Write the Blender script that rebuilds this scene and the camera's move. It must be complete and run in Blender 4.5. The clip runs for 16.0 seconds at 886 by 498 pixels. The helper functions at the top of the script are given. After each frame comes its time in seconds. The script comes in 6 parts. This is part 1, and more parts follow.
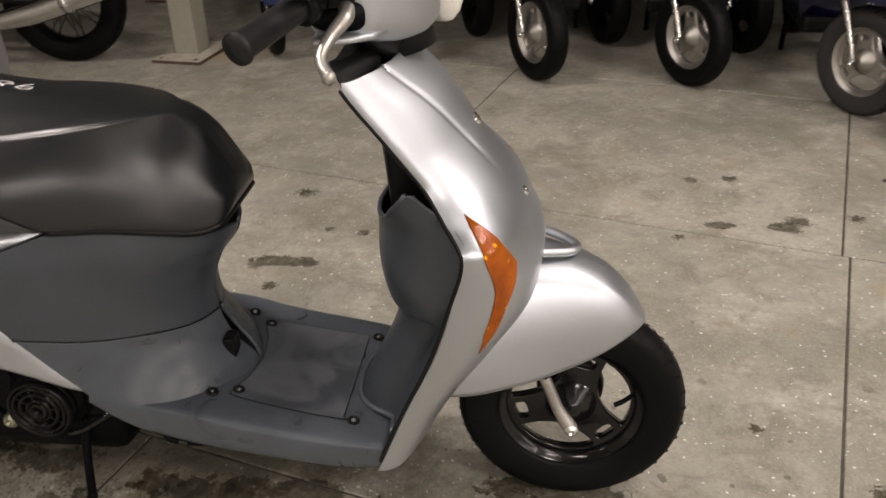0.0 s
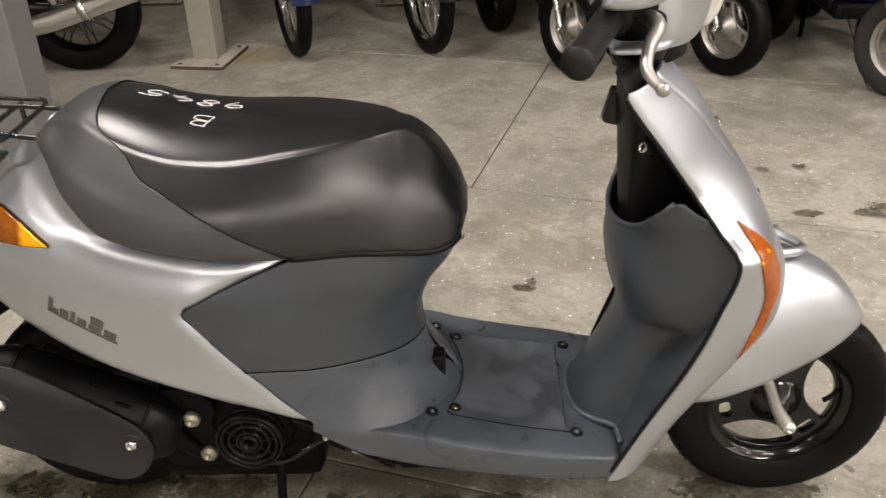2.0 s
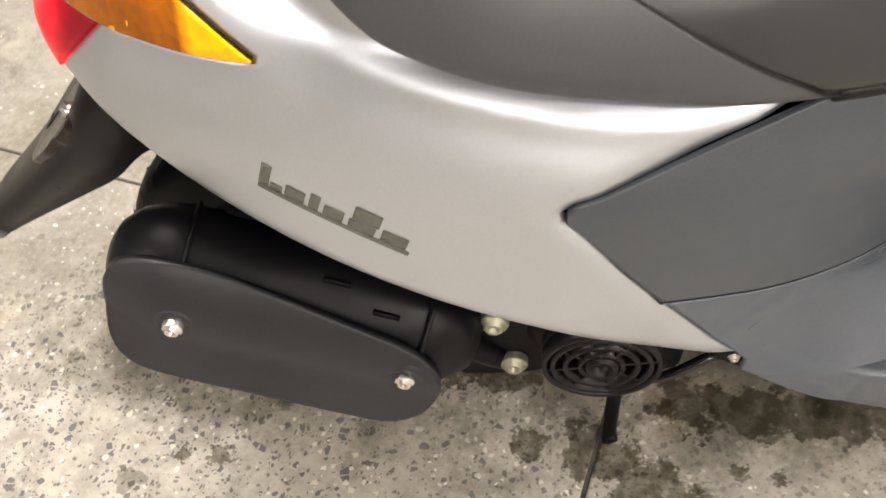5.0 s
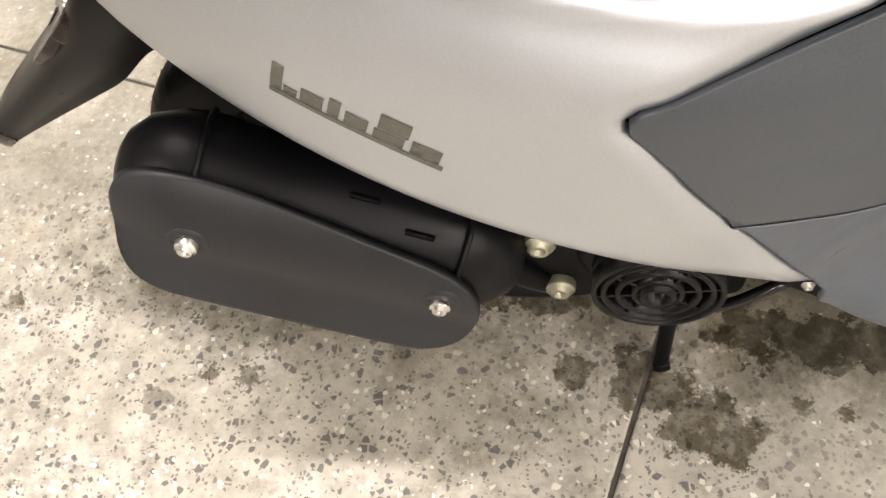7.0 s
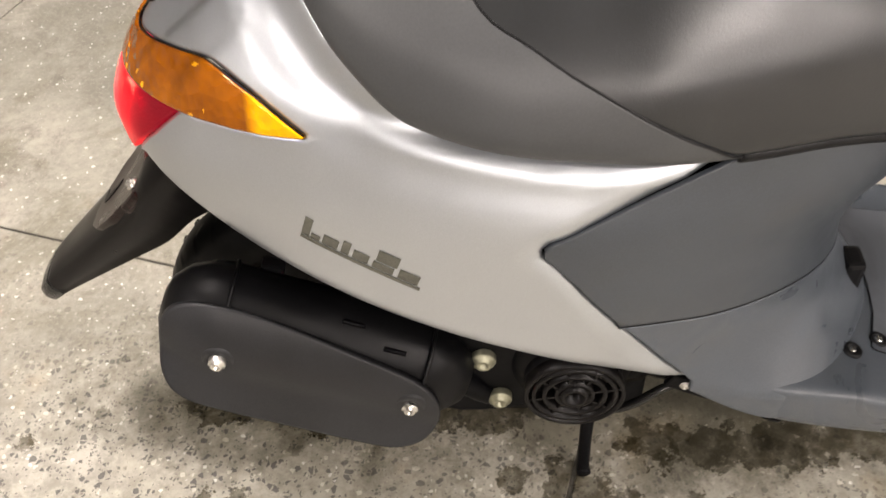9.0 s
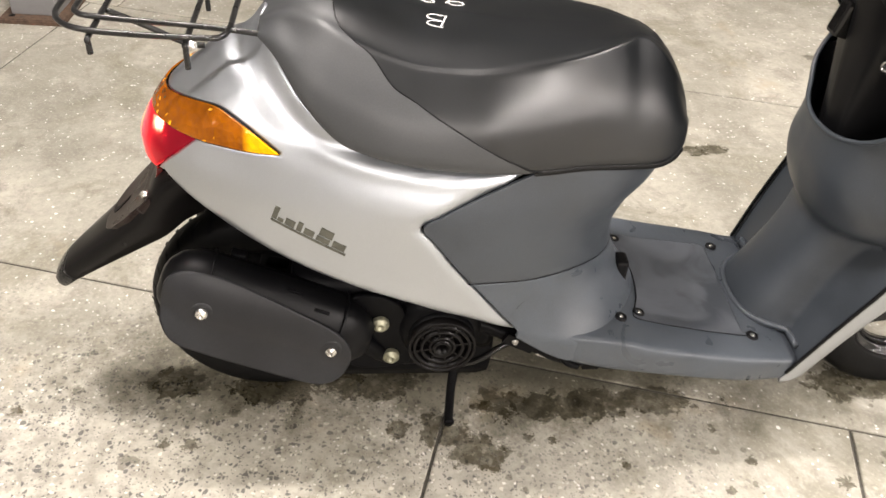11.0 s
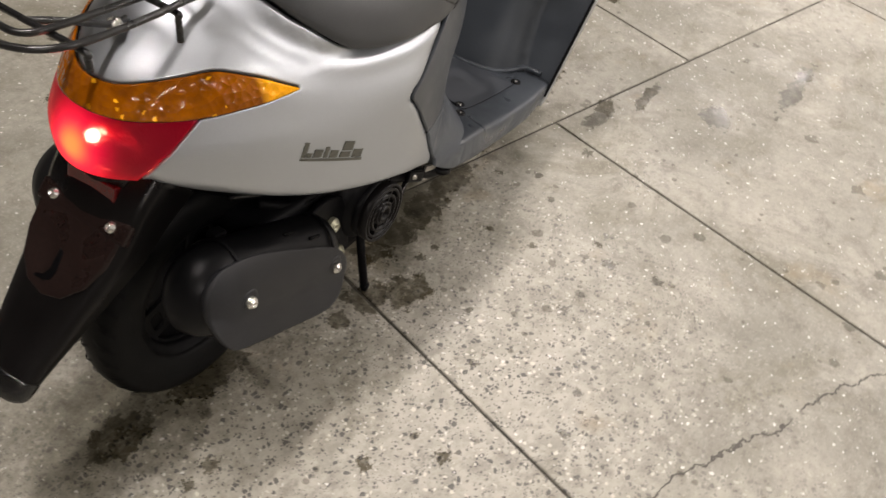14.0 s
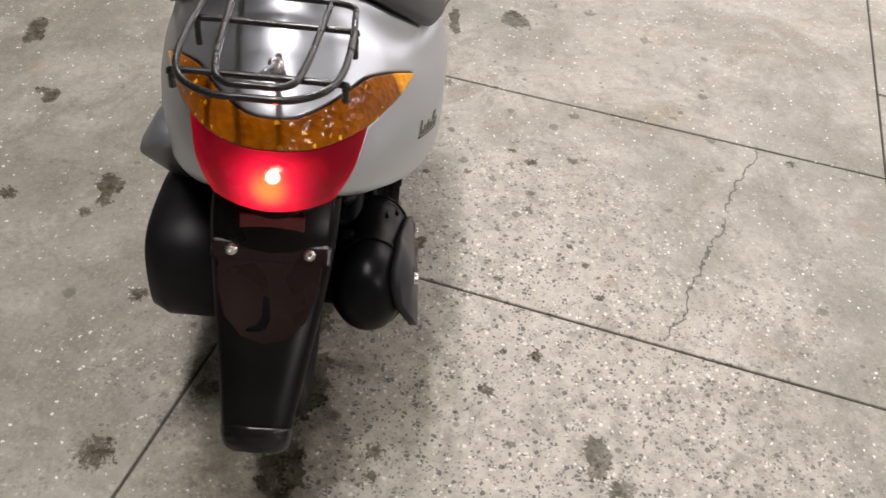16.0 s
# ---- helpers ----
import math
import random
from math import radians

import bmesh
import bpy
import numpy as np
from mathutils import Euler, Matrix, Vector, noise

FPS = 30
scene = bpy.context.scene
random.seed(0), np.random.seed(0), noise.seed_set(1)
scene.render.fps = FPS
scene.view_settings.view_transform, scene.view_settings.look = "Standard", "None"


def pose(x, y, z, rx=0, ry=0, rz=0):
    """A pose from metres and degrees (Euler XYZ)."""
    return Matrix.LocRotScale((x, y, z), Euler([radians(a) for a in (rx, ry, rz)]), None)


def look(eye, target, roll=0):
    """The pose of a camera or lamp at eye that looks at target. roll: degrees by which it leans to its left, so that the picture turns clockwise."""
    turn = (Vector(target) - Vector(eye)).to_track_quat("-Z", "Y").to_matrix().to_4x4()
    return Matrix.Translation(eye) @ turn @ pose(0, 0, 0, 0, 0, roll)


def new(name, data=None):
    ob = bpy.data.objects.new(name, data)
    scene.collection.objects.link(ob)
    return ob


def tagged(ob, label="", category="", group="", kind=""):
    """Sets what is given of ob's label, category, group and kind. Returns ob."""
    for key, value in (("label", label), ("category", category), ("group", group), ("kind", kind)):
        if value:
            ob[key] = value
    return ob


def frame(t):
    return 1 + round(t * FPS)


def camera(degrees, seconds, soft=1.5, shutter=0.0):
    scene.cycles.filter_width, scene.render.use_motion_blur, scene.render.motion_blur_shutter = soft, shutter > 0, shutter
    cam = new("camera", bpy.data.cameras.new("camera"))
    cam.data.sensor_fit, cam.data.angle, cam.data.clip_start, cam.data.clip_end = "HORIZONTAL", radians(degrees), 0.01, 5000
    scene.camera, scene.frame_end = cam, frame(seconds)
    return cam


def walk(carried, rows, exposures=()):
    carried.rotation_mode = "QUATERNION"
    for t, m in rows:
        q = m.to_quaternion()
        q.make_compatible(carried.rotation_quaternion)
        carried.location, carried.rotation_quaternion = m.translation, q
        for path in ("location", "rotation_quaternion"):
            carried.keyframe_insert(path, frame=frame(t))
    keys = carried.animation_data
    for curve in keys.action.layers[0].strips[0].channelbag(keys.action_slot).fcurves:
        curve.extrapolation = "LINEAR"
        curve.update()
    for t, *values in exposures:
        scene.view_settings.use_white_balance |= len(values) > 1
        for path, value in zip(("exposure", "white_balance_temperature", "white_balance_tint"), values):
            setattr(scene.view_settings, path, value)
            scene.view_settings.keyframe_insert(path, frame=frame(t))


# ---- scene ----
cam = camera(53.1, 16.0, shutter=0.3)
EXPO = [(0, -0.21, 6700, 13.0), (1, -0.18, 6666, 12.3), (1.5, 0.005, 6650, 12.0), (2, 0.23, 6575, 11.0), (3, 0.47, 6525, 10.2), (3.5, 0.635, 6550, 10.5), (4.5, 0.785, 6600, 11.0), (5, 0.85, 6605, 11.1), (7.5, 0.94, 6631, 11.6), (8.5, 1.02, 6642, 11.9), (9, 0.76, 6647, 12.0), (11.5, 0.96, 6500, 10.0), (12.5, 0.54, 6500, 10.0), (13.5, 0.0, 6500, 10.0), (14.0, -0.1, 6500, 11.0), (15, 0.0, 6300, 13.0), (16, -0.12, 6250, 13.0)]
PATH = [
    (0, (1.09, -1.28, 1.214), (0.873, 0.457, 0.247), -1.7),
    (0.5, (0.969, -1.339, 1.24), (0.918, 0.437, 0.322), -1.9),
    (1, (0.89, -1.39, 1.247), (0.849, 0.387, 0.331), -1.8),
    (1.5, (0.763, -1.356, 1.232), (0.699, 0.407, 0.29), -0.6),
    (2, (0.613, -1.274, 1.241), (0.546, 0.464, 0.255), -2.0),
    (2.5, (0.523, -1.203, 1.238), (0.485, 0.524, 0.231), -2.1),
    (3, (0.421, -1.14, 1.223), (0.433, 0.578, 0.2), -2.5),
    (3.5, (0.281, -1.051, 1.211), (0.375, 0.649, 0.161), -3.6),
    (4, (0.195, -0.949, 1.172), (0.368, 0.701, 0.056), -1.4),
    (4.5, (0.186, -0.748, 1.095), (0.096, 0.732, -0.248), -4.0),
    (5, (0.174, -0.586, 0.986), (-0.034, 0.618, -0.597), -7.2),
    (5.2, (0.162, -0.552, 0.953), (-0.063, 0.608, -0.661), -8.5),
    (7.3, (0.173, -0.534, 0.924), (-0.149, 0.487, -0.765), -12.7),
    (7.5, (0.178, -0.544, 0.935), (-0.157, 0.495, -0.741), -12.7),
    (8, (0.189, -0.579, 0.972), (-0.148, 0.542, -0.65), -10.9),
    (8.5, (0.196, -0.636, 1.022), (-0.052, 0.62, -0.514), -7.1),
    (9, (0.159, -0.734, 1.083), (0.024, 0.647, -0.356), -4.8),
    (9.2, (0.158, -0.773, 1.117), (0.051, 0.652, -0.283), -3.5),
    (11.3, (0.109, -1.26, 1.315), (0.294, 0.288, 0.062), 2.9),
    (11.5, (0.043, -1.285, 1.325), (0.273, 0.247, 0.059), 2.2),
    (12, (-0.098, -1.207, 1.294), (0.46, 0.184, -0.031), 6.3),
    (12.5, (-0.249, -1.057, 1.281), (0.583, 0.114, -0.11), 8.3),
    (13, (-0.436, -0.977, 1.285), (0.58, 0.048, -0.099), 10.1),
    (13.5, (-0.634, -0.908, 1.299), (0.595, -0.12, -0.069), 10.3),
    (14, (-0.745, -0.769, 1.276), (0.556, -0.129, -0.102), 9.5),
    (14.5, (-0.83, -0.569, 1.283), (0.477, -0.111, -0.16), 7.9),
    (15, (-0.915, -0.438, 1.287), (0.48, -0.109, -0.108), 8.0),
    (15.5, (-1.053, -0.305, 1.312), (0.394, -0.266, -0.069), 7.3),
    (16, (-1.072, -0.16, 1.295), (0.388, -0.271, -0.068), 7.7),
]
walk(cam, [(t, look(eye, target, roll)) for t, eye, target, roll in PATH], EXPO)


# ---------------------------------------------------------------- world and lamps
world = bpy.data.worlds.new("world")
world.use_nodes = True
world.node_tree.nodes["Background"].inputs[0].default_value = (0.5, 0.48, 0.42, 1)
world.node_tree.nodes["Background"].inputs[1].default_value = 0.02
scene.world = world
CEIL = 3.4
# ceiling fixtures: x, y, length along x, strength
FIXTURES = [(x, y, 1.25) for y in (-7.6, -5.1) for x in (0.1, 3.1, 6.1, 9.1, 12.1)]
FIXTURES += [(x, 0.25, 1.25) for x in (-0.5, 3.1, 6.1, 9.1, 12.1)]
FIXTURES += [(x, -2.6, 1.25) for x in (-2.9, 3.1, 6.1, 9.1, 12.1)]
LAMP_WATTS = 80.0
LAMP_COLOUR = (1.0, 0.92, 0.875)

# ---------------------------------------------------------------- materials


def nodes_of(name):
    m = bpy.data.materials.new(name)
    m.use_nodes = True
    return m, m.node_tree.nodes, m.node_tree.links


def mat(name, base, rough=0.5, metal=0.0, var=0.15, grain=60.0, blotch=5.0, bump=0.1, bump_size=0.001, coat=0.0, spec=0.35, rvar=0.1, sheen=0.0):
    """A painted, moulded or metal surface with grain and blotches."""
    m, n, l = nodes_of(name)
    p = n["Principled BSDF"]
    tex = n.new("ShaderNodeTexCoord")
    a = n.new("ShaderNodeTexNoise"); a.inputs["Scale"].default_value = grain; a.inputs["Detail"].default_value = 4
    b = n.new("ShaderNodeTexNoise"); b.inputs["Scale"].default_value = blotch; b.inputs["Detail"].default_value = 5
    l.new(tex.outputs["Object"], a.inputs["Vector"]); l.new(tex.outputs["Object"], b.inputs["Vector"])
    mul = n.new("ShaderNodeMath"); mul.operation = "ADD"
    l.new(a.outputs["Fac"], mul.inputs[0]); l.new(b.outputs["Fac"], mul.inputs[1])
    rng = n.new("ShaderNodeMapRange"); rng.inputs[1].default_value = 0.7; rng.inputs[2].default_value = 1.3
    rng.inputs[3].default_value = 1 - var; rng.inputs[4].default_value = 1 + var
    l.new(mul.outputs[0], rng.inputs[0])
    mix = n.new("ShaderNodeVectorMath"); mix.operation = "SCALE"; mix.inputs[0].default_value = base
    l.new(rng.outputs[0], mix.inputs["Scale"]); l.new(mix.outputs[0], p.inputs["Base Color"])
    rr = n.new("ShaderNodeMapRange"); rr.inputs[1].default_value = 0.3; rr.inputs[2].default_value = 0.7
    rr.inputs[3].default_value = max(0.02, rough - rvar); rr.inputs[4].default_value = min(1, rough + rvar)
    l.new(b.outputs["Fac"], rr.inputs[0]); l.new(rr.outputs[0], p.inputs["Roughness"])
    p.inputs["Metallic"].default_value = metal
    p.inputs["Coat Weight"].default_value = coat
    p.inputs["Coat Roughness"].default_value = 0.08
    p.inputs["Specular IOR Level"].default_value = spec
    p.inputs["Sheen Weight"].default_value = sheen
    if bump:
        bp = n.new("ShaderNodeBump"); bp.inputs["Strength"].default_value = bump; bp.inputs["Distance"].default_value = bump_size
        l.new(a.outputs["Fac"], bp.inputs["Height"]); l.new(bp.outputs[0], p.inputs["Normal"])
    return m


SILVER = mat("silver_paint", (0.455, 0.48, 0.51), 0.41, 0.95, 0.07, 900, 6, 0.03, 0.0002, coat=0.12, rvar=0.07)
GREY_PAINT = mat("grey_paint", (0.20, 0.21, 0.22), 0.4, 0.5, 0.08, 400, 7, 0.05, 0.0004)
GREY_PLASTIC = mat("grey_plastic", (0.036, 0.0425, 0.051), 0.43, 0, 0.22, 700, 11, 0.15, 0.0004, rvar=0.12, spec=0.5)
DARK_PLASTIC = mat("dark_plastic", (0.005, 0.005, 0.0055), 0.45, 0, 0.2, 500, 8, 0.12, 0.0004, spec=0.18)
GLOSS_BLACK = mat("gloss_black", (0.006, 0.0058, 0.0058), 0.14, 0, 0.2, 200, 8, 0.03, 0.0004, spec=0.35)
VINYL = mat("seat_vinyl", (0.0048, 0.0058, 0.0070), 0.33, 0, 0.3, 420, 9, 0.25, 0.0003, rvar=0.05, spec=0.62)


def leather_grain(m, scale, strength, size):
    """Adds pressed leather grain and soft creases to a vinyl."""
    n, l = m.node_tree.nodes, m.node_tree.links
    old = n["Bump"]
    tex = n.new("ShaderNodeTexCoord")
    v = n.new("ShaderNodeTexVoronoi"); v.feature = "DISTANCE_TO_EDGE"; v.inputs["Scale"].default_value = scale
    w = n.new("ShaderNodeTexNoise"); w.inputs["Scale"].default_value = 38; w.inputs["Detail"].default_value = 6; w.inputs["Roughness"].default_value = 0.7
    l.new(tex.outputs["Object"], v.inputs["Vector"]); l.new(tex.outputs["Object"], w.inputs["Vector"])
    b1 = n.new("ShaderNodeBump"); b1.inputs["Strength"].default_value = strength; b1.inputs["Distance"].default_value = size
    b2 = n.new("ShaderNodeBump"); b2.inputs["Strength"].default_value = 0.10; b2.inputs["Distance"].default_value = 0.0016
    l.new(v.outputs["Distance"], b1.inputs["Height"]); l.new(w.outputs["Fac"], b2.inputs["Height"])
    l.new(old.outputs[0], b1.inputs["Normal"]); l.new(b1.outputs[0], b2.inputs["Normal"])
    l.new(b2.outputs[0], n["Principled BSDF"].inputs["Normal"])


leather_grain(VINYL, 420, 0.2, 0.0005)
SKIRT_MAT = mat("skirt_vinyl", (0.037, 0.039, 0.041), 0.44, 0, 0.15, 500, 7, 0.15, 0.0004, spec=0.5)
RUBBER = mat("tyre_rubber", (0.0035, 0.0035, 0.0035), 0.5, 0, 0.3, 180, 10, 0.25, 0.001, spec=0.10)
GREY_RUBBER = mat("dusty_rubber", (0.028, 0.027, 0.026), 0.8, 0, 0.3, 120, 10, 0.3, 0.001)
GRIP_MAT = mat("grip_rubber", (0.0065, 0.0065, 0.007), 0.45, 0, 0.2, 300, 20, 0.2, 0.001)
STEEL = mat("bright_steel", (0.62, 0.61, 0.58), 0.25, 1, 0.15, 200, 20, 0.05, 0.0005)
STEP_MAT = mat("dusty_step_plastic", (0.056, 0.065, 0.077), 0.44, 0, 0.24, 700, 9, 0.15, 0.0004, rvar=0.22, spec=0.45)
STEP_MAT.node_tree.nodes["Noise Texture.001"].inputs["Distortion"].default_value = 2.5
# wall paint darkened in its colour to keep the north side in shade
SHADED_WALL = mat("shaded_wall_paint", (0.16, 0.155, 0.145), 0.8, 0, 0.1, 30, 2, 0.1, 0.002)


def wiped_plastic(name, dull, damp, scale):
    """Plastic with wiped streaks: a pale dry film and darker damp patches between."""
    m, n, l = nodes_of(name)
    p = n["Principled BSDF"]
    tex = n.new("ShaderNodeTexCoord")
    t = n.new("ShaderNodeTexNoise"); t.inputs["Scale"].default_value = scale; t.inputs["Detail"].default_value = 4; t.inputs["Distortion"].default_value = 2.2
    l.new(tex.outputs["Object"], t.inputs["Vector"])
    f = n.new("ShaderNodeTexNoise"); f.inputs["Scale"].default_value = 600
    l.new(tex.outputs["Object"], f.inputs["Vector"])
    r = n.new("ShaderNodeMapRange"); r.inputs[1].default_value = 0.42; r.inputs[2].default_value = 0.58
    l.new(t.outputs["Fac"], r.inputs[0])
    c = n.new("ShaderNodeMixRGB"); c.inputs[1].default_value = (*damp, 1); c.inputs[2].default_value = (*dull, 1)
    l.new(r.outputs[0], c.inputs[0]); l.new(c.outputs[0], p.inputs["Base Color"])
    q = n.new("ShaderNodeMapRange"); q.inputs[3].default_value = 0.30; q.inputs[4].default_value = 0.58
    l.new(r.outputs[0], q.inputs[0]); l.new(q.outputs[0], p.inputs["Roughness"])
    p.inputs["Specular IOR Level"].default_value = 0.42
    b = n.new("ShaderNodeBump"); b.inputs["Strength"].default_value = 0.12; b.inputs["Distance"].default_value = 0.0004
    l.new(f.outputs["Fac"], b.inputs["Height"]); l.new(b.outputs[0], p.inputs["Normal"])
    return m


LID_MAT = wiped_plastic("wiped_lid_plastic", (0.092, 0.100, 0.114), (0.050, 0.056, 0.066), 7.5)
ALU = mat("cast_aluminium", (0.40, 0.385, 0.355), 0.42, 0.9, 0.2, 220, 15, 0.2, 0.0008)
BRASS = mat("plated_bolt", (0.33, 0.325, 0.24), 0.52, 0.8, 0.2, 200, 20, 0.05, 0.0005)
CHROME = mat("chrome", (0.75, 0.74, 0.72), 0.08, 1, 0.08, 80, 12, 0.0)
ENGINE = mat("engine_black", (0.0025, 0.0025, 0.003), 0.42, 0.0, 0.4, 120, 14, 0.3, 0.001, spec=0.08)
MUFFLER = mat("muffler_black", (0.004, 0.004, 0.0045), 0.42, 0.0, 0.3, 300, 12, 0.2, 0.0006, spec=0.13)
SHIELD = mat("heat_shield", (0.0155, 0.016, 0.0175), 0.5, 0.0, 0.45, 900, 8, 0.3, 0.0004, spec=0.24, rvar=0.14)
WIRE = mat("black_wire", (0.012, 0.012, 0.012), 0.3, 0.2, 0.3, 150, 20, 0.1, 0.0005, coat=0.3)
WHITE_MARK = mat("white_marker", (0.55, 0.55, 0.54), 0.7, 0, 0.45, 400, 90, 0.1)
LOGO = mat("grey_decal", (0.075, 0.075, 0.06), 0.45, 0, 0.35, 500, 60, 0.0)
POST_PAINT = mat("post_paint", (0.25, 0.24, 0.195), 0.55, 0, 0.06, 40, 2.5, 0.12, 0.001)
PLATE_PAINT = mat("base_plate_paint", (0.36, 0.33, 0.28), 0.7, 0, 0.25, 50, 12, 0.3, 0.003)
RUST = mat("rusty_edge", (0.075, 0.048, 0.032), 0.85, 0.1, 0.4, 90, 20, 0.4, 0.002)
GREY_STEEL = mat("grey_box_paint", (0.15, 0.148, 0.148), 0.5, 0, 0.06, 60, 3, 0.1)
CREAM = mat("cream_paint", (0.68, 0.64, 0.50), 0.25, 0, 0.06, 60, 5, 0.02, coat=0.6)
BLUE = mat("blue_paint", (0.003, 0.0035, 0.04), 0.2, 0.1, 0.1, 60, 5, 0.02, coat=0.5)
BLUE_FORK = mat("blue_fork_paint", (0.012, 0.022, 0.07), 0.35, 0.2, 0.1, 60, 5, 0.02, coat=0.3)
BIKE_DARK = mat("bike_dark", (0.004, 0.004, 0.0045), 0.4, 0, 0.3, 60, 6, 0.1, coat=0.1, spec=0.25)
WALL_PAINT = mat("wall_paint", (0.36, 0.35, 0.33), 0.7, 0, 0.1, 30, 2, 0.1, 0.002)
CEILING_MAT = mat("ceiling_panel", (0.42, 0.42, 0.41), 0.8, 0, 0.1, 30, 2, 0.1, 0.002)
WET_BLACK = mat("wet_black", (0.004, 0.0038, 0.0038), 0.06, 0, 0.2, 130, 8, 0.6, 0.003, spec=0.6)
FENDER_BLACK = mat("fender_black", (0.0045, 0.004, 0.004), 0.32, 0, 0.3, 300, 9, 0.06, 0.0004, spec=0.13)
PLATE_BLACK = mat("plate_black", (0.013, 0.0075, 0.0065), 0.30, 0, 0.3, 200, 9, 0.05, 0.0004, spec=0.22)
RED_REFL = mat("red_reflector", (0.075, 0.002, 0.003), 0.10, 0, 0.2, 300, 30, 0.3, 0.001, coat=0.5)
JOINT_DIRT = mat("joint_dirt", (0.065, 0.060, 0.050), 0.9, 0, 0.5, 120, 3, 0.4, 0.003)


def lens_mat(name, base, glow=None, bulb=(0, 0, 0), reach=0.06, strength=0.0, inner=None, scale=260.0, bright=None, facet=0.001, sparkle=0.0):
    """Moulded plastic lens with prisms; a lit one gives off light that falls away from its bulb."""
    m, n, l = nodes_of(name)
    p = n["Principled BSDF"]
    p.inputs["Base Color"].default_value = (*base, 1)
    p.inputs["Roughness"].default_value = 0.09
    p.inputs["Coat Weight"].default_value = 0.6
    p.inputs["Coat Roughness"].default_value = 0.03
    tex = n.new("ShaderNodeTexCoord")
    v = n.new("ShaderNodeTexVoronoi"); v.inputs["Scale"].default_value = scale
    l.new(tex.outputs["Object"], v.inputs["Vector"])
    ramp = n.new("ShaderNodeMixRGB"); ramp.inputs[1].default_value = (*base, 1)
    ramp.inputs[2].default_value = (*(inner or base), 1)
    w = n.new("ShaderNodeTexNoise"); w.inputs["Scale"].default_value = 22; w.inputs["Detail"].default_value = 3
    l.new(tex.outputs["Object"], w.inputs["Vector"])
    r = n.new("ShaderNodeMapRange"); r.inputs[1].default_value = 0.30; r.inputs[2].default_value = 0.85
    l.new(w.outputs["Fac"], r.inputs[0]); l.new(r.outputs[0], ramp.inputs[0])
    # glints painted into the base colour as random bright yellow cells
    if sparkle:
        v2 = n.new("ShaderNodeTexVoronoi"); v2.inputs["Scale"].default_value = 190
        l.new(tex.outputs["Object"], v2.inputs["Vector"])
        sc = n.new("ShaderNodeSeparateColor"); l.new(v2.outputs["Color"], sc.inputs[0])
        pk = n.new("ShaderNodeMapRange"); pk.inputs[1].default_value = 1 - sparkle; pk.inputs[2].default_value = 1 - sparkle * 0.6
        l.new(sc.outputs[0], pk.inputs[0])
        lit = n.new("ShaderNodeMixRGB"); lit.inputs[2].default_value = (0.85, 0.38, 0.01, 1)
        l.new(pk.outputs[0], lit.inputs[0]); l.new(ramp.outputs[0], lit.inputs[1])
        ramp = lit
    l.new(ramp.outputs[0], p.inputs["Base Color"])
    bp = n.new("ShaderNodeBump"); bp.inputs["Strength"].default_value = 0.5; bp.inputs["Distance"].default_value = facet
    l.new(v.outputs["Distance"], bp.inputs["Height"]); l.new(bp.outputs[0], p.inputs["Normal"])
    # brighter yellow tip painted into the base colour along x
    if bright:
        g = n.new("ShaderNodeNewGeometry")
        sp = n.new("ShaderNodeSeparateXYZ"); l.new(g.outputs["Position"], sp.inputs[0])
        br = n.new("ShaderNodeMapRange"); br.inputs[1].default_value = bright - 0.006; br.inputs[2].default_value = bright + 0.006
        l.new(sp.outputs[0], br.inputs[0])
        mx = n.new("ShaderNodeMixRGB"); mx.inputs[2].default_value = (0.85, 0.36, 0.001, 1)
        l.new(br.outputs[0], mx.inputs[0]); l.new(ramp.outputs[0], mx.inputs[1]); l.new(mx.outputs[0], p.inputs["Base Color"])
    if glow:
        g = n.new("ShaderNodeNewGeometry")
        d = n.new("ShaderNodeVectorMath"); d.operation = "DISTANCE"; d.inputs[1].default_value = bulb
        l.new(g.outputs["Position"], d.inputs[0])
        f = n.new("ShaderNodeMapRange"); f.interpolation_type = "SMOOTHERSTEP"
        f.inputs[1].default_value = 0.0; f.inputs[2].default_value = reach; f.inputs[3].default_value = 1; f.inputs[4].default_value = 0
        l.new(d.outputs["Value"], f.inputs[0])
        core = n.new("ShaderNodeMath"); core.operation = "POWER"; core.inputs[1].default_value = 9
        l.new(f.outputs[0], core.inputs[0])
        c = n.new("ShaderNodeMixRGB"); c.inputs[1].default_value = (*glow, 1); c.inputs[2].default_value = (1, 0.22, 0.05, 1)
        l.new(core.outputs[0], c.inputs[0]); l.new(c.outputs[0], p.inputs["Emission Color"])
        s1 = n.new("ShaderNodeMath"); s1.operation = "MULTIPLY_ADD"; s1.inputs[1].default_value = strength; s1.inputs[2].default_value = strength * 0.08
        sq = n.new("ShaderNodeMath"); sq.operation = "POWER"; sq.inputs[1].default_value = 1.4
        l.new(f.outputs[0], sq.inputs[0]); l.new(sq.outputs[0], s1.inputs[0]); l.new(s1.outputs[0], p.inputs["Emission Strength"])
    return m


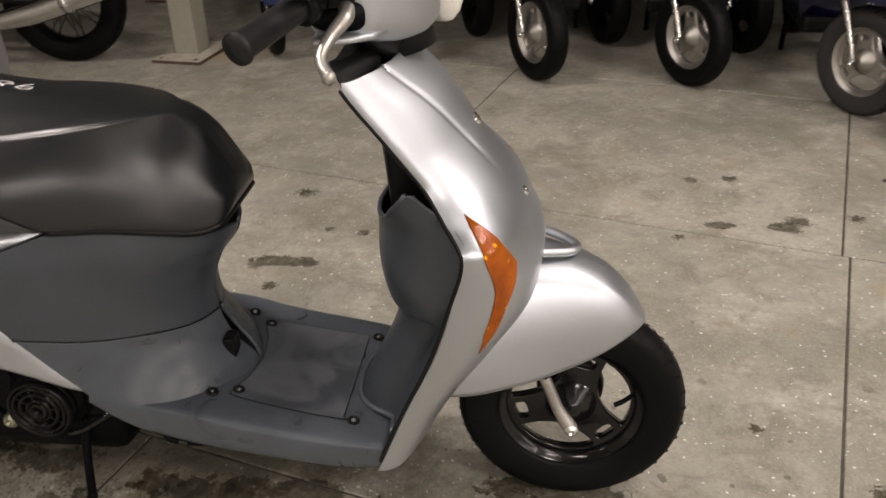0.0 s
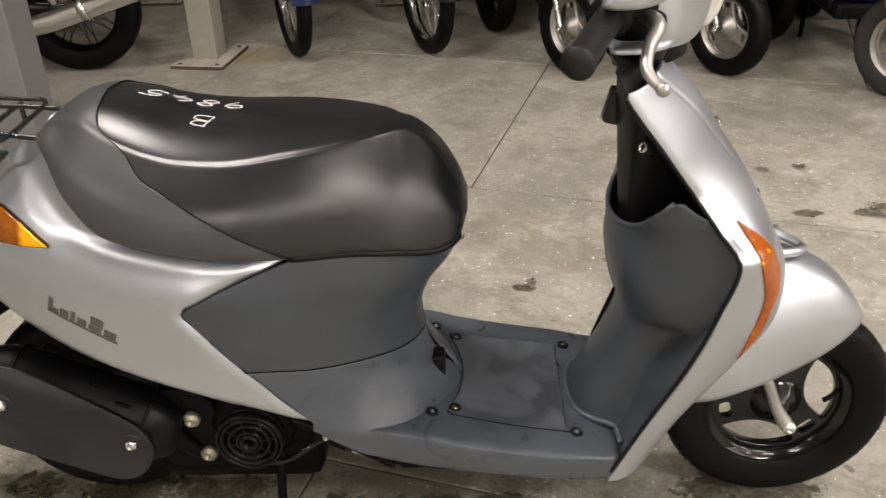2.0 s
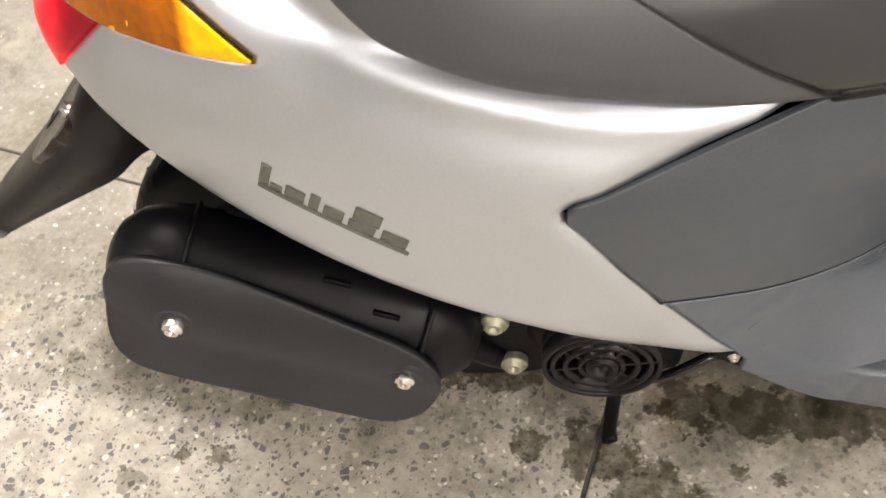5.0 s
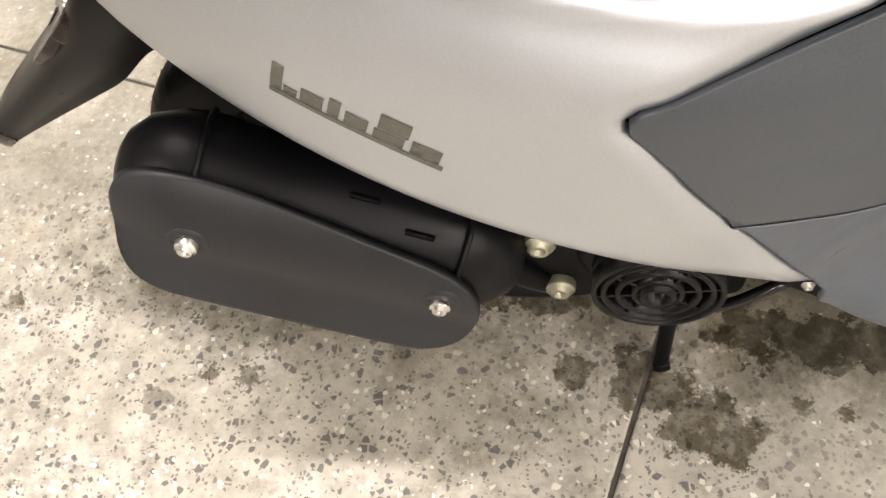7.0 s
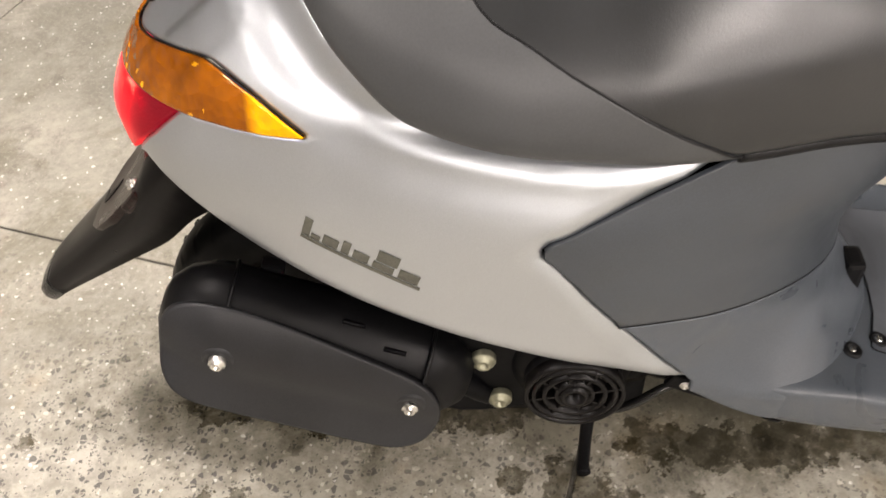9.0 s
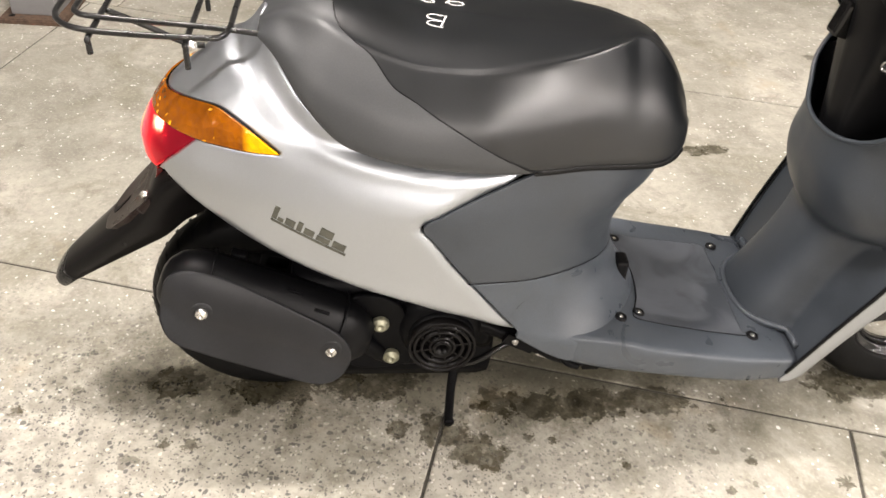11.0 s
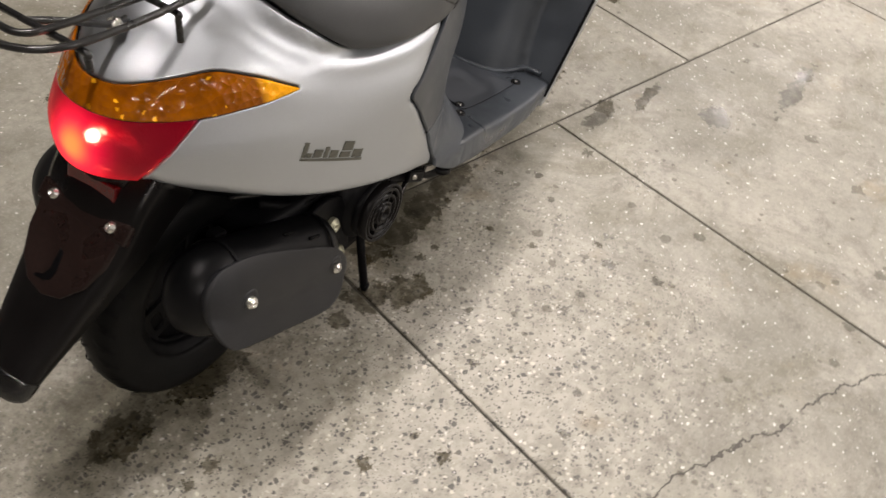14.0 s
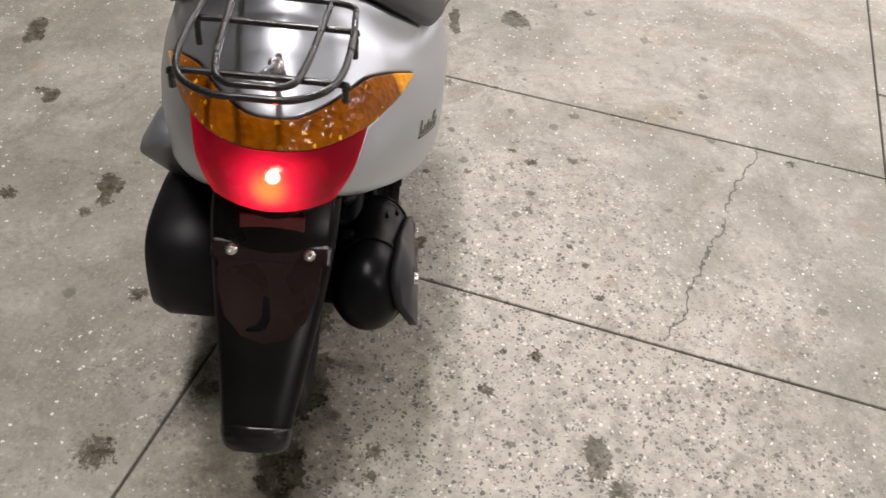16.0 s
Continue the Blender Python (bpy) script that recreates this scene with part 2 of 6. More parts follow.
AMBER = lens_mat("amber_lens", (0.13, 0.033, 0.0002), inner=(0.36, 0.105, 0.0004), scale=95, bright=-0.050, facet=0.004, sparkle=0.03)
AMBER_FRONT = lens_mat("amber_front_lens", (0.20, 0.040, 0.001), inner=(0.44, 0.105, 0.002), scale=170, facet=0.0016, sparkle=0.02)
for lens in (AMBER, AMBER_FRONT):
    lens.node_tree.nodes["Principled BSDF"].inputs["Coat Weight"].default_value = 0.1
    lens.node_tree.nodes["Principled BSDF"].inputs["Specular IOR Level"].default_value = 0.22
RED = lens_mat("red_lens", (0.50, 0.006, 0.016), (1.0, 0.006, 0.05), (-0.225, 0.0, 0.580), 0.085, 1.6, (0.36, 0.004, 0.009), 320)
pr = RED.node_tree.nodes["Principled BSDF"].inputs
pr["Transmission Weight"].default_value, pr["IOR"].default_value, pr["Roughness"].default_value, pr["Coat Weight"].default_value = 0.9, 1.08, 0.58, 0.3
CLEAR = lens_mat("clear_lens", (0.72, 0.69, 0.62), inner=(0.86, 0.84, 0.80), scale=200)


def emitter(name, colour, strength):
    m, n, l = nodes_of(name)
    p = n["Principled BSDF"]
    p.inputs["Emission Color"].default_value = (*colour, 1)
    p.inputs["Emission Strength"].default_value = strength
    return m


BULB = emitter("bulb_glow", (1.0, 0.66, 0.25), 110.0)
REFLECTOR = mat("lamp_reflector", (0.8, 0.8, 0.8), 0.3, 0.9, 0.05, 90, 20, 0.1)
TUBE = emitter("lamp_tube", LAMP_COLOUR, 14.0)


def concrete():
    """Worn ground concrete: exposed chips, damp drips, oil spots, a hairline crack, shade painted under the scooter."""
    m, n, l = nodes_of("ground_concrete")
    p = n["Principled BSDF"]
    g = n.new("ShaderNodeNewGeometry")
    pos = g.outputs["Position"]

    def noise(scale, detail=5, rough=0.6, dist=0.0):
        t = n.new("ShaderNodeTexNoise"); t.inputs["Scale"].default_value = scale; t.inputs["Detail"].default_value = detail
        t.inputs["Roughness"].default_value = rough; t.inputs["Distortion"].default_value = dist
        l.new(pos, t.inputs["Vector"]); return t.outputs["Fac"]

    def rng(src, a, b, c=0.0, d=1.0, smooth=True):
        r = n.new("ShaderNodeMapRange"); r.interpolation_type = "SMOOTHSTEP" if smooth else "LINEAR"
        for k, v in zip((1, 2, 3, 4), (a, b, c, d)):
            r.inputs[k].default_value = v
        l.new(src, r.inputs[0]); return r.outputs[0]

    def op(kind, a, b=None):
        o = n.new("ShaderNodeMath"); o.operation = kind; o.use_clamp = False
        for k, v in enumerate((a, b)):
            if v is None: continue
            if isinstance(v, (int, float)): o.inputs[k].default_value = v
            else: l.new(v, o.inputs[k])
        return o.outputs[0]

    def blend(fac, a, b):
        o = n.new("ShaderNodeMixRGB")
        for k, v in zip((0, 1, 2), (fac, a, b)):
            if isinstance(v, tuple): o.inputs[k].default_value = (*v, 1)
            elif isinstance(v, (int, float)): o.inputs[k].default_value = v
            else: l.new(v, o.inputs[k])
        return o.outputs[0]

    def warped(scale, amount, detail=2):
        w = n.new("ShaderNodeVectorMath"); w.operation = "MULTIPLY_ADD"
        wn = n.new("ShaderNodeTexNoise"); wn.inputs["Scale"].default_value = scale; wn.inputs["Detail"].default_value = detail
        wn.inputs["Roughness"].default_value = 0.65
        l.new(pos, wn.inputs["Vector"]); l.new(wn.outputs["Color"], w.inputs[0])
        w.inputs[1].default_value = (amount,) * 3; l.new(pos, w.inputs[2])
        return w.outputs[0]

    def cells(scale, vec, feature="F1"):
        v = n.new("ShaderNodeTexVoronoi"); v.feature = feature; v.inputs["Scale"].default_value = scale
        l.new(vec, v.inputs["Vector"]); return v

    def chips(scale, keep, margin):
        """Angular stones: some cells of a pattern, cut back from their edges."""
        vec = warped(scale * 1.5, 0.35 / scale)
        v, e = cells(scale, vec), cells(scale, vec, "DISTANCE_TO_EDGE")
        sep = n.new("ShaderNodeSeparateColor"); l.new(v.outputs["Color"], sep.inputs[0])
        cut = op("ADD", margin, op("MULTIPLY", sep.outputs[1], 0.22))
        return op("MULTIPLY", rng(sep.outputs[0], keep, keep + 0.005), rng(op("SUBTRACT", e.outputs["Distance"], cut), 0.0, 0.05))

    def drops(scale, size, keep, ragged):
        """Round-about drips of uneven size with torn edges."""
        v = cells(scale, warped(scale * 4.5, ragged / scale, 5))
        sep = n.new("ShaderNodeSeparateColor"); l.new(v.outputs["Color"], sep.inputs[0])
        r = op("MULTIPLY", op("ADD", 0.25, op("MULTIPLY", op("MULTIPLY", sep.outputs[1], sep.outputs[1]), 0.75)), size)
        return op("MULTIPLY", rng(op("DIVIDE", v.outputs["Distance"], r), 1.0, 0.8), rng(sep.outputs[0], keep, keep + 0.005))

    def around(cx, cy, rx, ry):
        d = n.new("ShaderNodeVectorMath"); d.operation = "SUBTRACT"; d.inputs[1].default_value = (cx, cy, 0); l.new(pos, d.inputs[0])
        q = n.new("ShaderNodeVectorMath"); q.operation = "DIVIDE"; q.inputs[1].default_value = (rx, ry, 1); l.new(d.outputs[0], q.inputs[0])
        ln = n.new("ShaderNodeVectorMath"); ln.operation = "LENGTH"; l.new(q.outputs[0], ln.inputs[0])
        return ln.outputs["Value"]

    def stain(fac, a, colour):
        o = n.new("ShaderNodeMixRGB"); o.blend_type = "MULTIPLY"
        l.new(fac, o.inputs[0]); l.new(a, o.inputs[1]); o.inputs[2].default_value = (*colour, 1)
        return o.outputs[0]

    col = blend(rng(noise(1.3, 6, 0.65), 0.38, 0.62), (0.205, 0.196, 0.160), (0.335, 0.320, 0.270))
    col = blend(rng(noise(5.5, 7, 0.75), 0.47, 0.68, 0, 0.75), col, (0.42, 0.395, 0.34))
    col = blend(rng(noise(8, 7, 0.78, 0.6), 0.48, 0.66, 0, 0.85), col, (0.180, 0.167, 0.138))
    col = blend(rng(noise(45, 5, 0.7), 0.42, 0.72, 0, 0.5), col, (0.175, 0.163, 0.138))
    col = blend(rng(noise(2.9, 6, 0.7, 0.8), 0.50, 0.66, 0, 0.75), col, (0.165, 0.154, 0.112))
    col = blend(rng(noise(120, 3, 0.7), 0.5, 0.72, 0, 0.5), col, (0.40, 0.38, 0.33))
    # the top is ground away round the scooter, so that stones show
    ground_off = op("ADD", around(-0.12, -0.40, 0.85, 0.62), op("MULTIPLY", op("SUBTRACT", noise(3.2, 5, 0.65), 0.5), 2.4))
    worn = rng(ground_off, 1.5, 0.4, 0.10, 1.0)
    col = blend(op("MULTIPLY", worn, rng(noise(26, 5, 0.7), 0.38, 0.62, 0.2, 0.85)), col, (0.475, 0.45, 0.39))
    col = blend(op("MULTIPLY", chips(112, 0.76, 0.04), op("MULTIPLY", worn, 0.84)), col, (0.085, 0.083, 0.080))
    col = blend(op("MULTIPLY", chips(215, 0.74, 0.05), op("MULTIPLY", worn, 0.70)), col, (0.090, 0.086, 0.080))
    col = blend(op("MULTIPLY", chips(135, 0.915, 0.04), op("MULTIPLY", worn, 0.8)), col, (0.66, 0.63, 0.55))
    col = blend(op("MULTIPLY", chips(150, 0.955, 0.10), 0.85), col, (0.74, 0.72, 0.68))
    tan = rng(noise(4.2, 5, 0.65), 0.58, 0.74, 0, 0.45)
    rust = rng(op("ADD", around(-0.40, 2.78, 0.26, 0.16), op("MULTIPLY", op("SUBTRACT", noise(7, 5, 0.7), 0.5), 1.6)), 1.1, 0.4, 0, 0.6)
    col = blend(op("MAXIMUM", tan, rust), col, (0.30, 0.235, 0.14))
    # oil spots and drips, most of them near the machine
    dripped = rng(op("ADD", around(0.6, -0.4, 1.7, 0.9), op("MULTIPLY", op("SUBTRACT", noise(2.1, 4), 0.5), 1.2)), 1.4, 0.7, 0.12, 0.6)
    spots = op("MAXIMUM", drops(7.5, 0.20, 0.80, 0.42), op("MAXIMUM", drops(17, 0.28, 0.72, 0.40), drops(38, 0.30, 0.76, 0.3)))
    col = stain(op("MULTIPLY", op("MULTIPLY", spots, dripped), rng(noise(60, 4, 0.7), 0.3, 0.5, 0.55, 1.0)), col, (0.25, 0.235, 0.20))
    # faint dark wash under and behind the machine: wet dirt, with shade painted in
    soak_shade = rng(op("ADD", around(0.34, 0.03, 0.70, 0.20), op("MULTIPLY", op("SUBTRACT", noise(9, 6, 0.75), 0.5), 2.2)), 1.2, 0.4, 0, 0.92)
    col = stain(soak_shade, col, (0.33, 0.32, 0.28))
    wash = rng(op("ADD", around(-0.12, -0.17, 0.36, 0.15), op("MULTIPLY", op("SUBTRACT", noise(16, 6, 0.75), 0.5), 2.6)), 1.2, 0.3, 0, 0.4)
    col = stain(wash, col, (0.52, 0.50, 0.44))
    # dirt round the rear wheel, with the tail's shadow deepened in the colour
    grime_shade = rng(op("ADD", around(-0.20, 0.03, 0.34, 0.16), op("MULTIPLY", op("SUBTRACT", noise(11, 6, 0.75), 0.5), 2.0)), 1.2, 0.3, 0, 0.9)
    col = stain(grime_shade, col, (0.42, 0.41, 0.36))
    # damp patches, some standing for shade under the machine: centre x, y, half length, half width
    wet = None
    ragged = op("ADD", op("MULTIPLY", op("SUBTRACT", noise(14, 3, 0.6), 0.45), 2.2), op("MULTIPLY", op("SUBTRACT", noise(48, 6, 0.8), 0.5), 2.0))
    for cx, cy, rx, ry in DAMP_SHADE:
        e = rng(op("ADD", around(cx, cy, rx, ry), ragged), 1.0, 0.9)
        wet = e if wet is None else op("MAXIMUM", wet, e)
    torn = op("MULTIPLY", op("SUBTRACT", noise(85, 5, 0.75), 0.42), 3.2)
    for cx, cy, r in DRIPS + SPLASHES:
        wet = op("MAXIMUM", wet, rng(op("ADD", around(cx, cy, r, r), torn), 1.0, 0.8))
    col = stain(op("MULTIPLY", wet, rng(noise(38, 4, 0.7), 0.35, 0.6, 0.65, 1.0)), col, (0.26, 0.245, 0.20))
    # hairline cracks
    for ax, ay, bx, by in CRACKS:
        dx, dy = bx - ax, by - ay
        size = math.hypot(dx, dy)
        sep = n.new("ShaderNodeSeparateXYZ"); l.new(pos, sep.inputs[0])
        rx, ry = op("SUBTRACT", sep.outputs[0], ax), op("SUBTRACT", sep.outputs[1], ay)
        along = op("ADD", op("MULTIPLY", rx, dx / size), op("MULTIPLY", ry, dy / size))
        off = op("ADD", op("MULTIPLY", rx, -dy / size), op("MULTIPLY", ry, dx / size))
        off = op("ADD", off, op("MULTIPLY", op("SUBTRACT", noise(7, 6, 0.7), 0.5), 0.11))
        hit = op("MULTIPLY", rng(op("ABSOLUTE", off), 0.0034, 0.0012), op("MULTIPLY", rng(along, 0, 0.03), rng(along, size, size - 0.03)))
        col = blend(op("MULTIPLY", hit, 0.9), col, (0.06, 0.055, 0.045))
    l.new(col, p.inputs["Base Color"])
    rough = rng(noise(6, 5), 0.3, 0.7, 0.42, 0.68)
    rough = op("SUBTRACT", rough, op("MULTIPLY", op("MAXIMUM", wet, op("MULTIPLY", soak_shade, 0.8)), 0.24))
    l.new(rough, p.inputs["Roughness"])
    p.inputs["Specular IOR Level"].default_value = 0.4
    bp = n.new("ShaderNodeBump"); bp.inputs["Strength"].default_value = 0.3; bp.inputs["Distance"].default_value = 0.002
    l.new(op("ADD", noise(160, 4), noise(9, 5)), bp.inputs["Height"]); l.new(bp.outputs[0], p.inputs["Normal"])
    return m


# wet spots; those under silencer and foot board also paint the scooter's shadow
DAMP_SHADE = [(0.25, -0.135, 0.06, 0.04), (0.32, -0.185, 0.065, 0.042), (0.17, -0.13, 0.03, 0.025), (0.45, -0.075, 0.16, 0.045), (0.62, -0.07, 0.16, 0.04), (0.12, -0.02, 0.13, 0.045), (-0.05, -0.02, 0.12, 0.05),
        (1.15, -0.22, 0.12, 0.025), (1.32, -0.285, 0.10, 0.018), (1.34, -0.47, 0.06, 0.05), (1.62, -0.6, 0.16, 0.03), (1.12, -0.03, 0.15, 0.05), (0.416, 0.47, 0.06, 0.03), (0.39, 0.80, 0.10, 0.035),
        (1.04, 0.84, 0.07, 0.03), (1.79, 1.09, 0.05, 0.04), (1.61, 1.1, 0.05, 0.03), (2.2, 1.43, 0.04, 0.03), (0.74, 0.70, 0.03, 0.02), (-0.19, -0.54, 0.05, 0.03),
        (-0.255, -0.006, 0.07, 0.045), (1.814, -0.872, 0.06, 0.025)]
# single drips: x, y, radius
SPLASHES = [(1.841, 1.129, 0.05), (2.013, 1.157, 0.035), (2.258, 1.477, 0.04), (2.116, 1.029, 0.06), (1.693, 1.426, 0.035), (1.566, 1.409, 0.035), (1.484, 1.013, 0.025), (0.339, 1.249, 0.05), (0.574, 0.986, 0.025), (0.467, 1.002, 0.022),
            (1.54, 0.187, 0.02), (1.737, 0.017, 0.03), (0.813, -0.215, 0.016), (0.347, -0.308, 0.012), (0.971, -0.267, 0.02), (0.69, -0.43, 0.014), (0.035, -0.446, 0.022), (0.339, 0.496, 0.02), (0.117, 0.326, 0.025), (0.377, 0.672, 0.03),
            (-0.243, 0.301, 0.045), (-0.101, 0.155, 0.03), (0.041, -0.386, 0.013), (-0.25, -0.579, 0.035), (0.307, 0.78, 0.03)]
DRIPS = [(0.41, -0.155, 0.017), (0.578, -0.221, 0.013), (0.453, -0.16, 0.014), (0.592, -0.32, 0.015), (0.24, -0.385, 0.013), (0.469, -0.456, 0.017), (0.528, -0.467, 0.015), (0.649, -0.478, 0.022),
         (0.669, -0.58, 0.018), (0.762, -0.138, 0.012), (0.756, -0.281, 0.013), (-0.205, -0.155, 0.022), (-0.251, -0.153, 0.015), (-0.055, -0.35, 0.020), (-0.17, -0.391, 0.012), (0.355, -0.544, 0.011),
         (0.301, -0.575, 0.012), (0.205, -0.594, 0.014), (0.737, -1.15, 0.020), (0.098, -0.802, 0.016), (-0.533, -0.072, 0.020), (0.767, 0.728, 0.025)]
CRACKS = [(0.092, -0.718, 0.514, -0.923), (0.514, -0.923, 0.81, -1.086)]
CONCRETE = concrete()

# ---------------------------------------------------------------- mesh tools


def link(name, bm, material, parent=None, label="", smooth=True):
    me = bpy.data.meshes.new(name)
    bm.normal_update()
    bm.to_mesh(me)
    bm.free()
    if smooth:
        me.shade_smooth()
    me.materials.append(material)
    ob = new(name, me)
    if parent is not None:
        ob.parent = parent
    if label:
        ob["label"] = label
    return ob


def part(name, bm, material, parent, label="", smooth=True):
    return link(name, bm, material, parent, label, smooth)


def thing(name, label, category, group="", m=None):
    ob = new(name)
    ob.empty_display_size = 0.05
    if m is not None:
        ob.matrix_basis = m
    return tagged(ob, label, category, group)


def curve(xs, ys):
    """A smooth curve through points that does not overshoot."""
    xs, ys = np.array(xs, float), np.array(ys, float)
    h, d = np.diff(xs), np.diff(ys) / np.diff(xs)
    s = np.zeros(len(xs))
    for k in range(1, len(xs) - 1):
        if d[k - 1] * d[k] > 0:
            w1, w2 = 2 * h[k] + h[k - 1], h[k] + 2 * h[k - 1]
            s[k] = (w1 + w2) / (w1 / d[k - 1] + w2 / d[k])
    s[0], s[-1] = d[0], d[-1]

    def at(x):
        x = min(max(x, xs[0]), xs[-1])
        k = min(max(int(np.searchsorted(xs, x)) - 1, 0), len(h) - 1)
        t = (x - xs[k]) / h[k]
        a, b = ys[k], ys[k + 1]
        return float(a * (1 + 2 * t) * (1 - t) ** 2 + h[k] * s[k] * t * (1 - t) ** 2 + b * t * t * (3 - 2 * t) + h[k] * s[k + 1] * t * t * (t - 1))
    return at


def spline(points, n=8, closed=False):
    """Catmull-Rom through points."""
    pts = [np.array(p, float) for p in points]
    m = len(pts)
    out = []
    for k in range(m if closed else m - 1):
        if closed:
            a, b, c, d = (pts[(k + j) % m] for j in (-1, 0, 1, 2))
        else:
            a, b, c, d = pts[max(k - 1, 0)], pts[k], pts[k + 1], pts[min(k + 2, m - 1)]
        for j in range(n):
            t = j / n
            out.append(0.5 * ((2 * b) + (c - a) * t + (2 * a - 5 * b + 4 * c - d) * t * t + (3 * b - a - 3 * c + d) * t ** 3))
    if not closed:
        out.append(pts[-1])
    return out


def loft(rings, closed=True, cap=True, bm=None):
    """A skin over rings of equally many points."""
    bm = bm or bmesh.new()
    grid = [[bm.verts.new(tuple(p)) for p in ring] for ring in rings]
    m = len(grid[0])
    for a, b in zip(grid, grid[1:]):
        for k in range(m if closed else m - 1):
            j = (k + 1) % m
            bm.faces.new((a[k], a[j], b[j], b[k]))
    if cap and closed:
        for ring, flip in ((grid[0], True), (grid[-1], False)):
            bm.faces.new(list(reversed(ring)) if flip else ring)
    bmesh.ops.recalc_face_normals(bm, faces=bm.faces)
    return bm


def tube(points, radius, sides=10, bm=None, smooth=6, closed=False):
    """A round bar along points. radius: one number, or one for each point."""
    path = [Vector(p) for p in (spline(points, smooth, closed) if smooth > 1 else points)]
    count = len(points)
    rings = []
    side = None
    for k, p in enumerate(path):
        a = path[k - 1] if (k or closed) else p
        b = path[(k + 1) % len(path)] if (k + 1 < len(path) or closed) else p
        d = (b - a).normalized()
        if side is None:
            side = d.orthogonal().normalized()
        side = (side - d * side.dot(d)).normalized()
        up = d.cross(side)
        if isinstance(radius, (int, float)):
            r = radius
        else:
            f = k / max(1, len(path) - 1) * (count - 1)
            r = float(np.interp(f, range(count), radius))
        rings.append([p + r * (math.cos(2 * math.pi * j / sides) * side + math.sin(2 * math.pi * j / sides) * up) for j in range(sides)])
    if closed:
        rings.append(rings[0])
    return loft(rings, True, not closed, bm)


def lathe(profile, centre=(0, 0, 0), axis="y", sides=48, bm=None, closed=False):
    """A turned body: (radius, place along the axis) pairs; closed for a ring."""
    c = Vector(centre)
    rings = []
    for k in range(sides):
        a = 2 * math.pi * k / sides
        ring = []
        for r, h in profile:
            u, v = r * math.cos(a), r * math.sin(a)
            q = {"y": (u, h, v), "z": (u, v, h), "x": (h, u, v)}[axis]
            ring.append(c + Vector(q))
        rings.append(ring)
    rings.append(rings[0])
    bm = bm or bmesh.new()
    m = len(profile)
    grid = [[bm.verts.new(p) for p in ring] for ring in rings[:-1]]
    for k in range(sides):
        a, b = grid[k], grid[(k + 1) % sides]
        for j in range(m if closed else m - 1):
            i = (j + 1) % m
            bm.faces.new((a[j], a[i], b[i], b[j]))
    bmesh.ops.remove_doubles(bm, verts=bm.verts, dist=1e-5)
    bmesh.ops.recalc_face_normals(bm, faces=bm.faces)
    return bm


def box(centre, size, bevel=0.0, rot=None, bm=None):
    made = bmesh.new()
    bmesh.ops.create_cube(made, size=1)
    bmesh.ops.scale(made, vec=size, verts=made.verts)
    if bevel:
        bmesh.ops.bevel(made, geom=made.edges, offset=bevel, segments=2, affect="EDGES", profile=0.6)
    m = Matrix.Translation(centre) @ (rot.to_4x4() if rot is not None else Matrix())
    bmesh.ops.transform(made, matrix=m, verts=made.verts)
    if bm is None:
        return made
    me = bpy.data.meshes.new("tmp")
    made.to_mesh(me); made.free()
    bm.from_mesh(me)
    bpy.data.meshes.remove(me)
    return bm


def inside(pts, poly):
    x, y = pts[:, 0], pts[:, 1]
    res = np.zeros(len(pts), bool)
    q = np.array(poly)
    for (ax, ay), (bx, by) in zip(q, np.roll(q, -1, 0)):
        cross = (ay > y) != (by > y)
        with np.errstate(divide="ignore", invalid="ignore"):
            res ^= cross & (x < (bx - ax) * (y - ay) / (by - ay) + ax)
    return res


def resample(poly, step):
    out = []
    q = [np.array(p, float) for p in poly]
    for a, b in zip(q, q[1:] + q[:1]):
        n = max(1, int(math.ceil(np.linalg.norm(b - a) / step)))
        out += [a + (b - a) * k / n for k in range(n)]
    return out


def edge_gap(pts, loop):
    q = np.array(loop)
    best = np.full(len(pts), 9.0)
    for a, b in zip(q, np.roll(q, -1, 0)):
        d = b - a
        t = np.clip(((pts - a) @ d) / max(1e-12, d @ d), 0, 1)
        best = np.minimum(best, np.hypot(*(pts - a - t[:, None] * d).T))
    return best


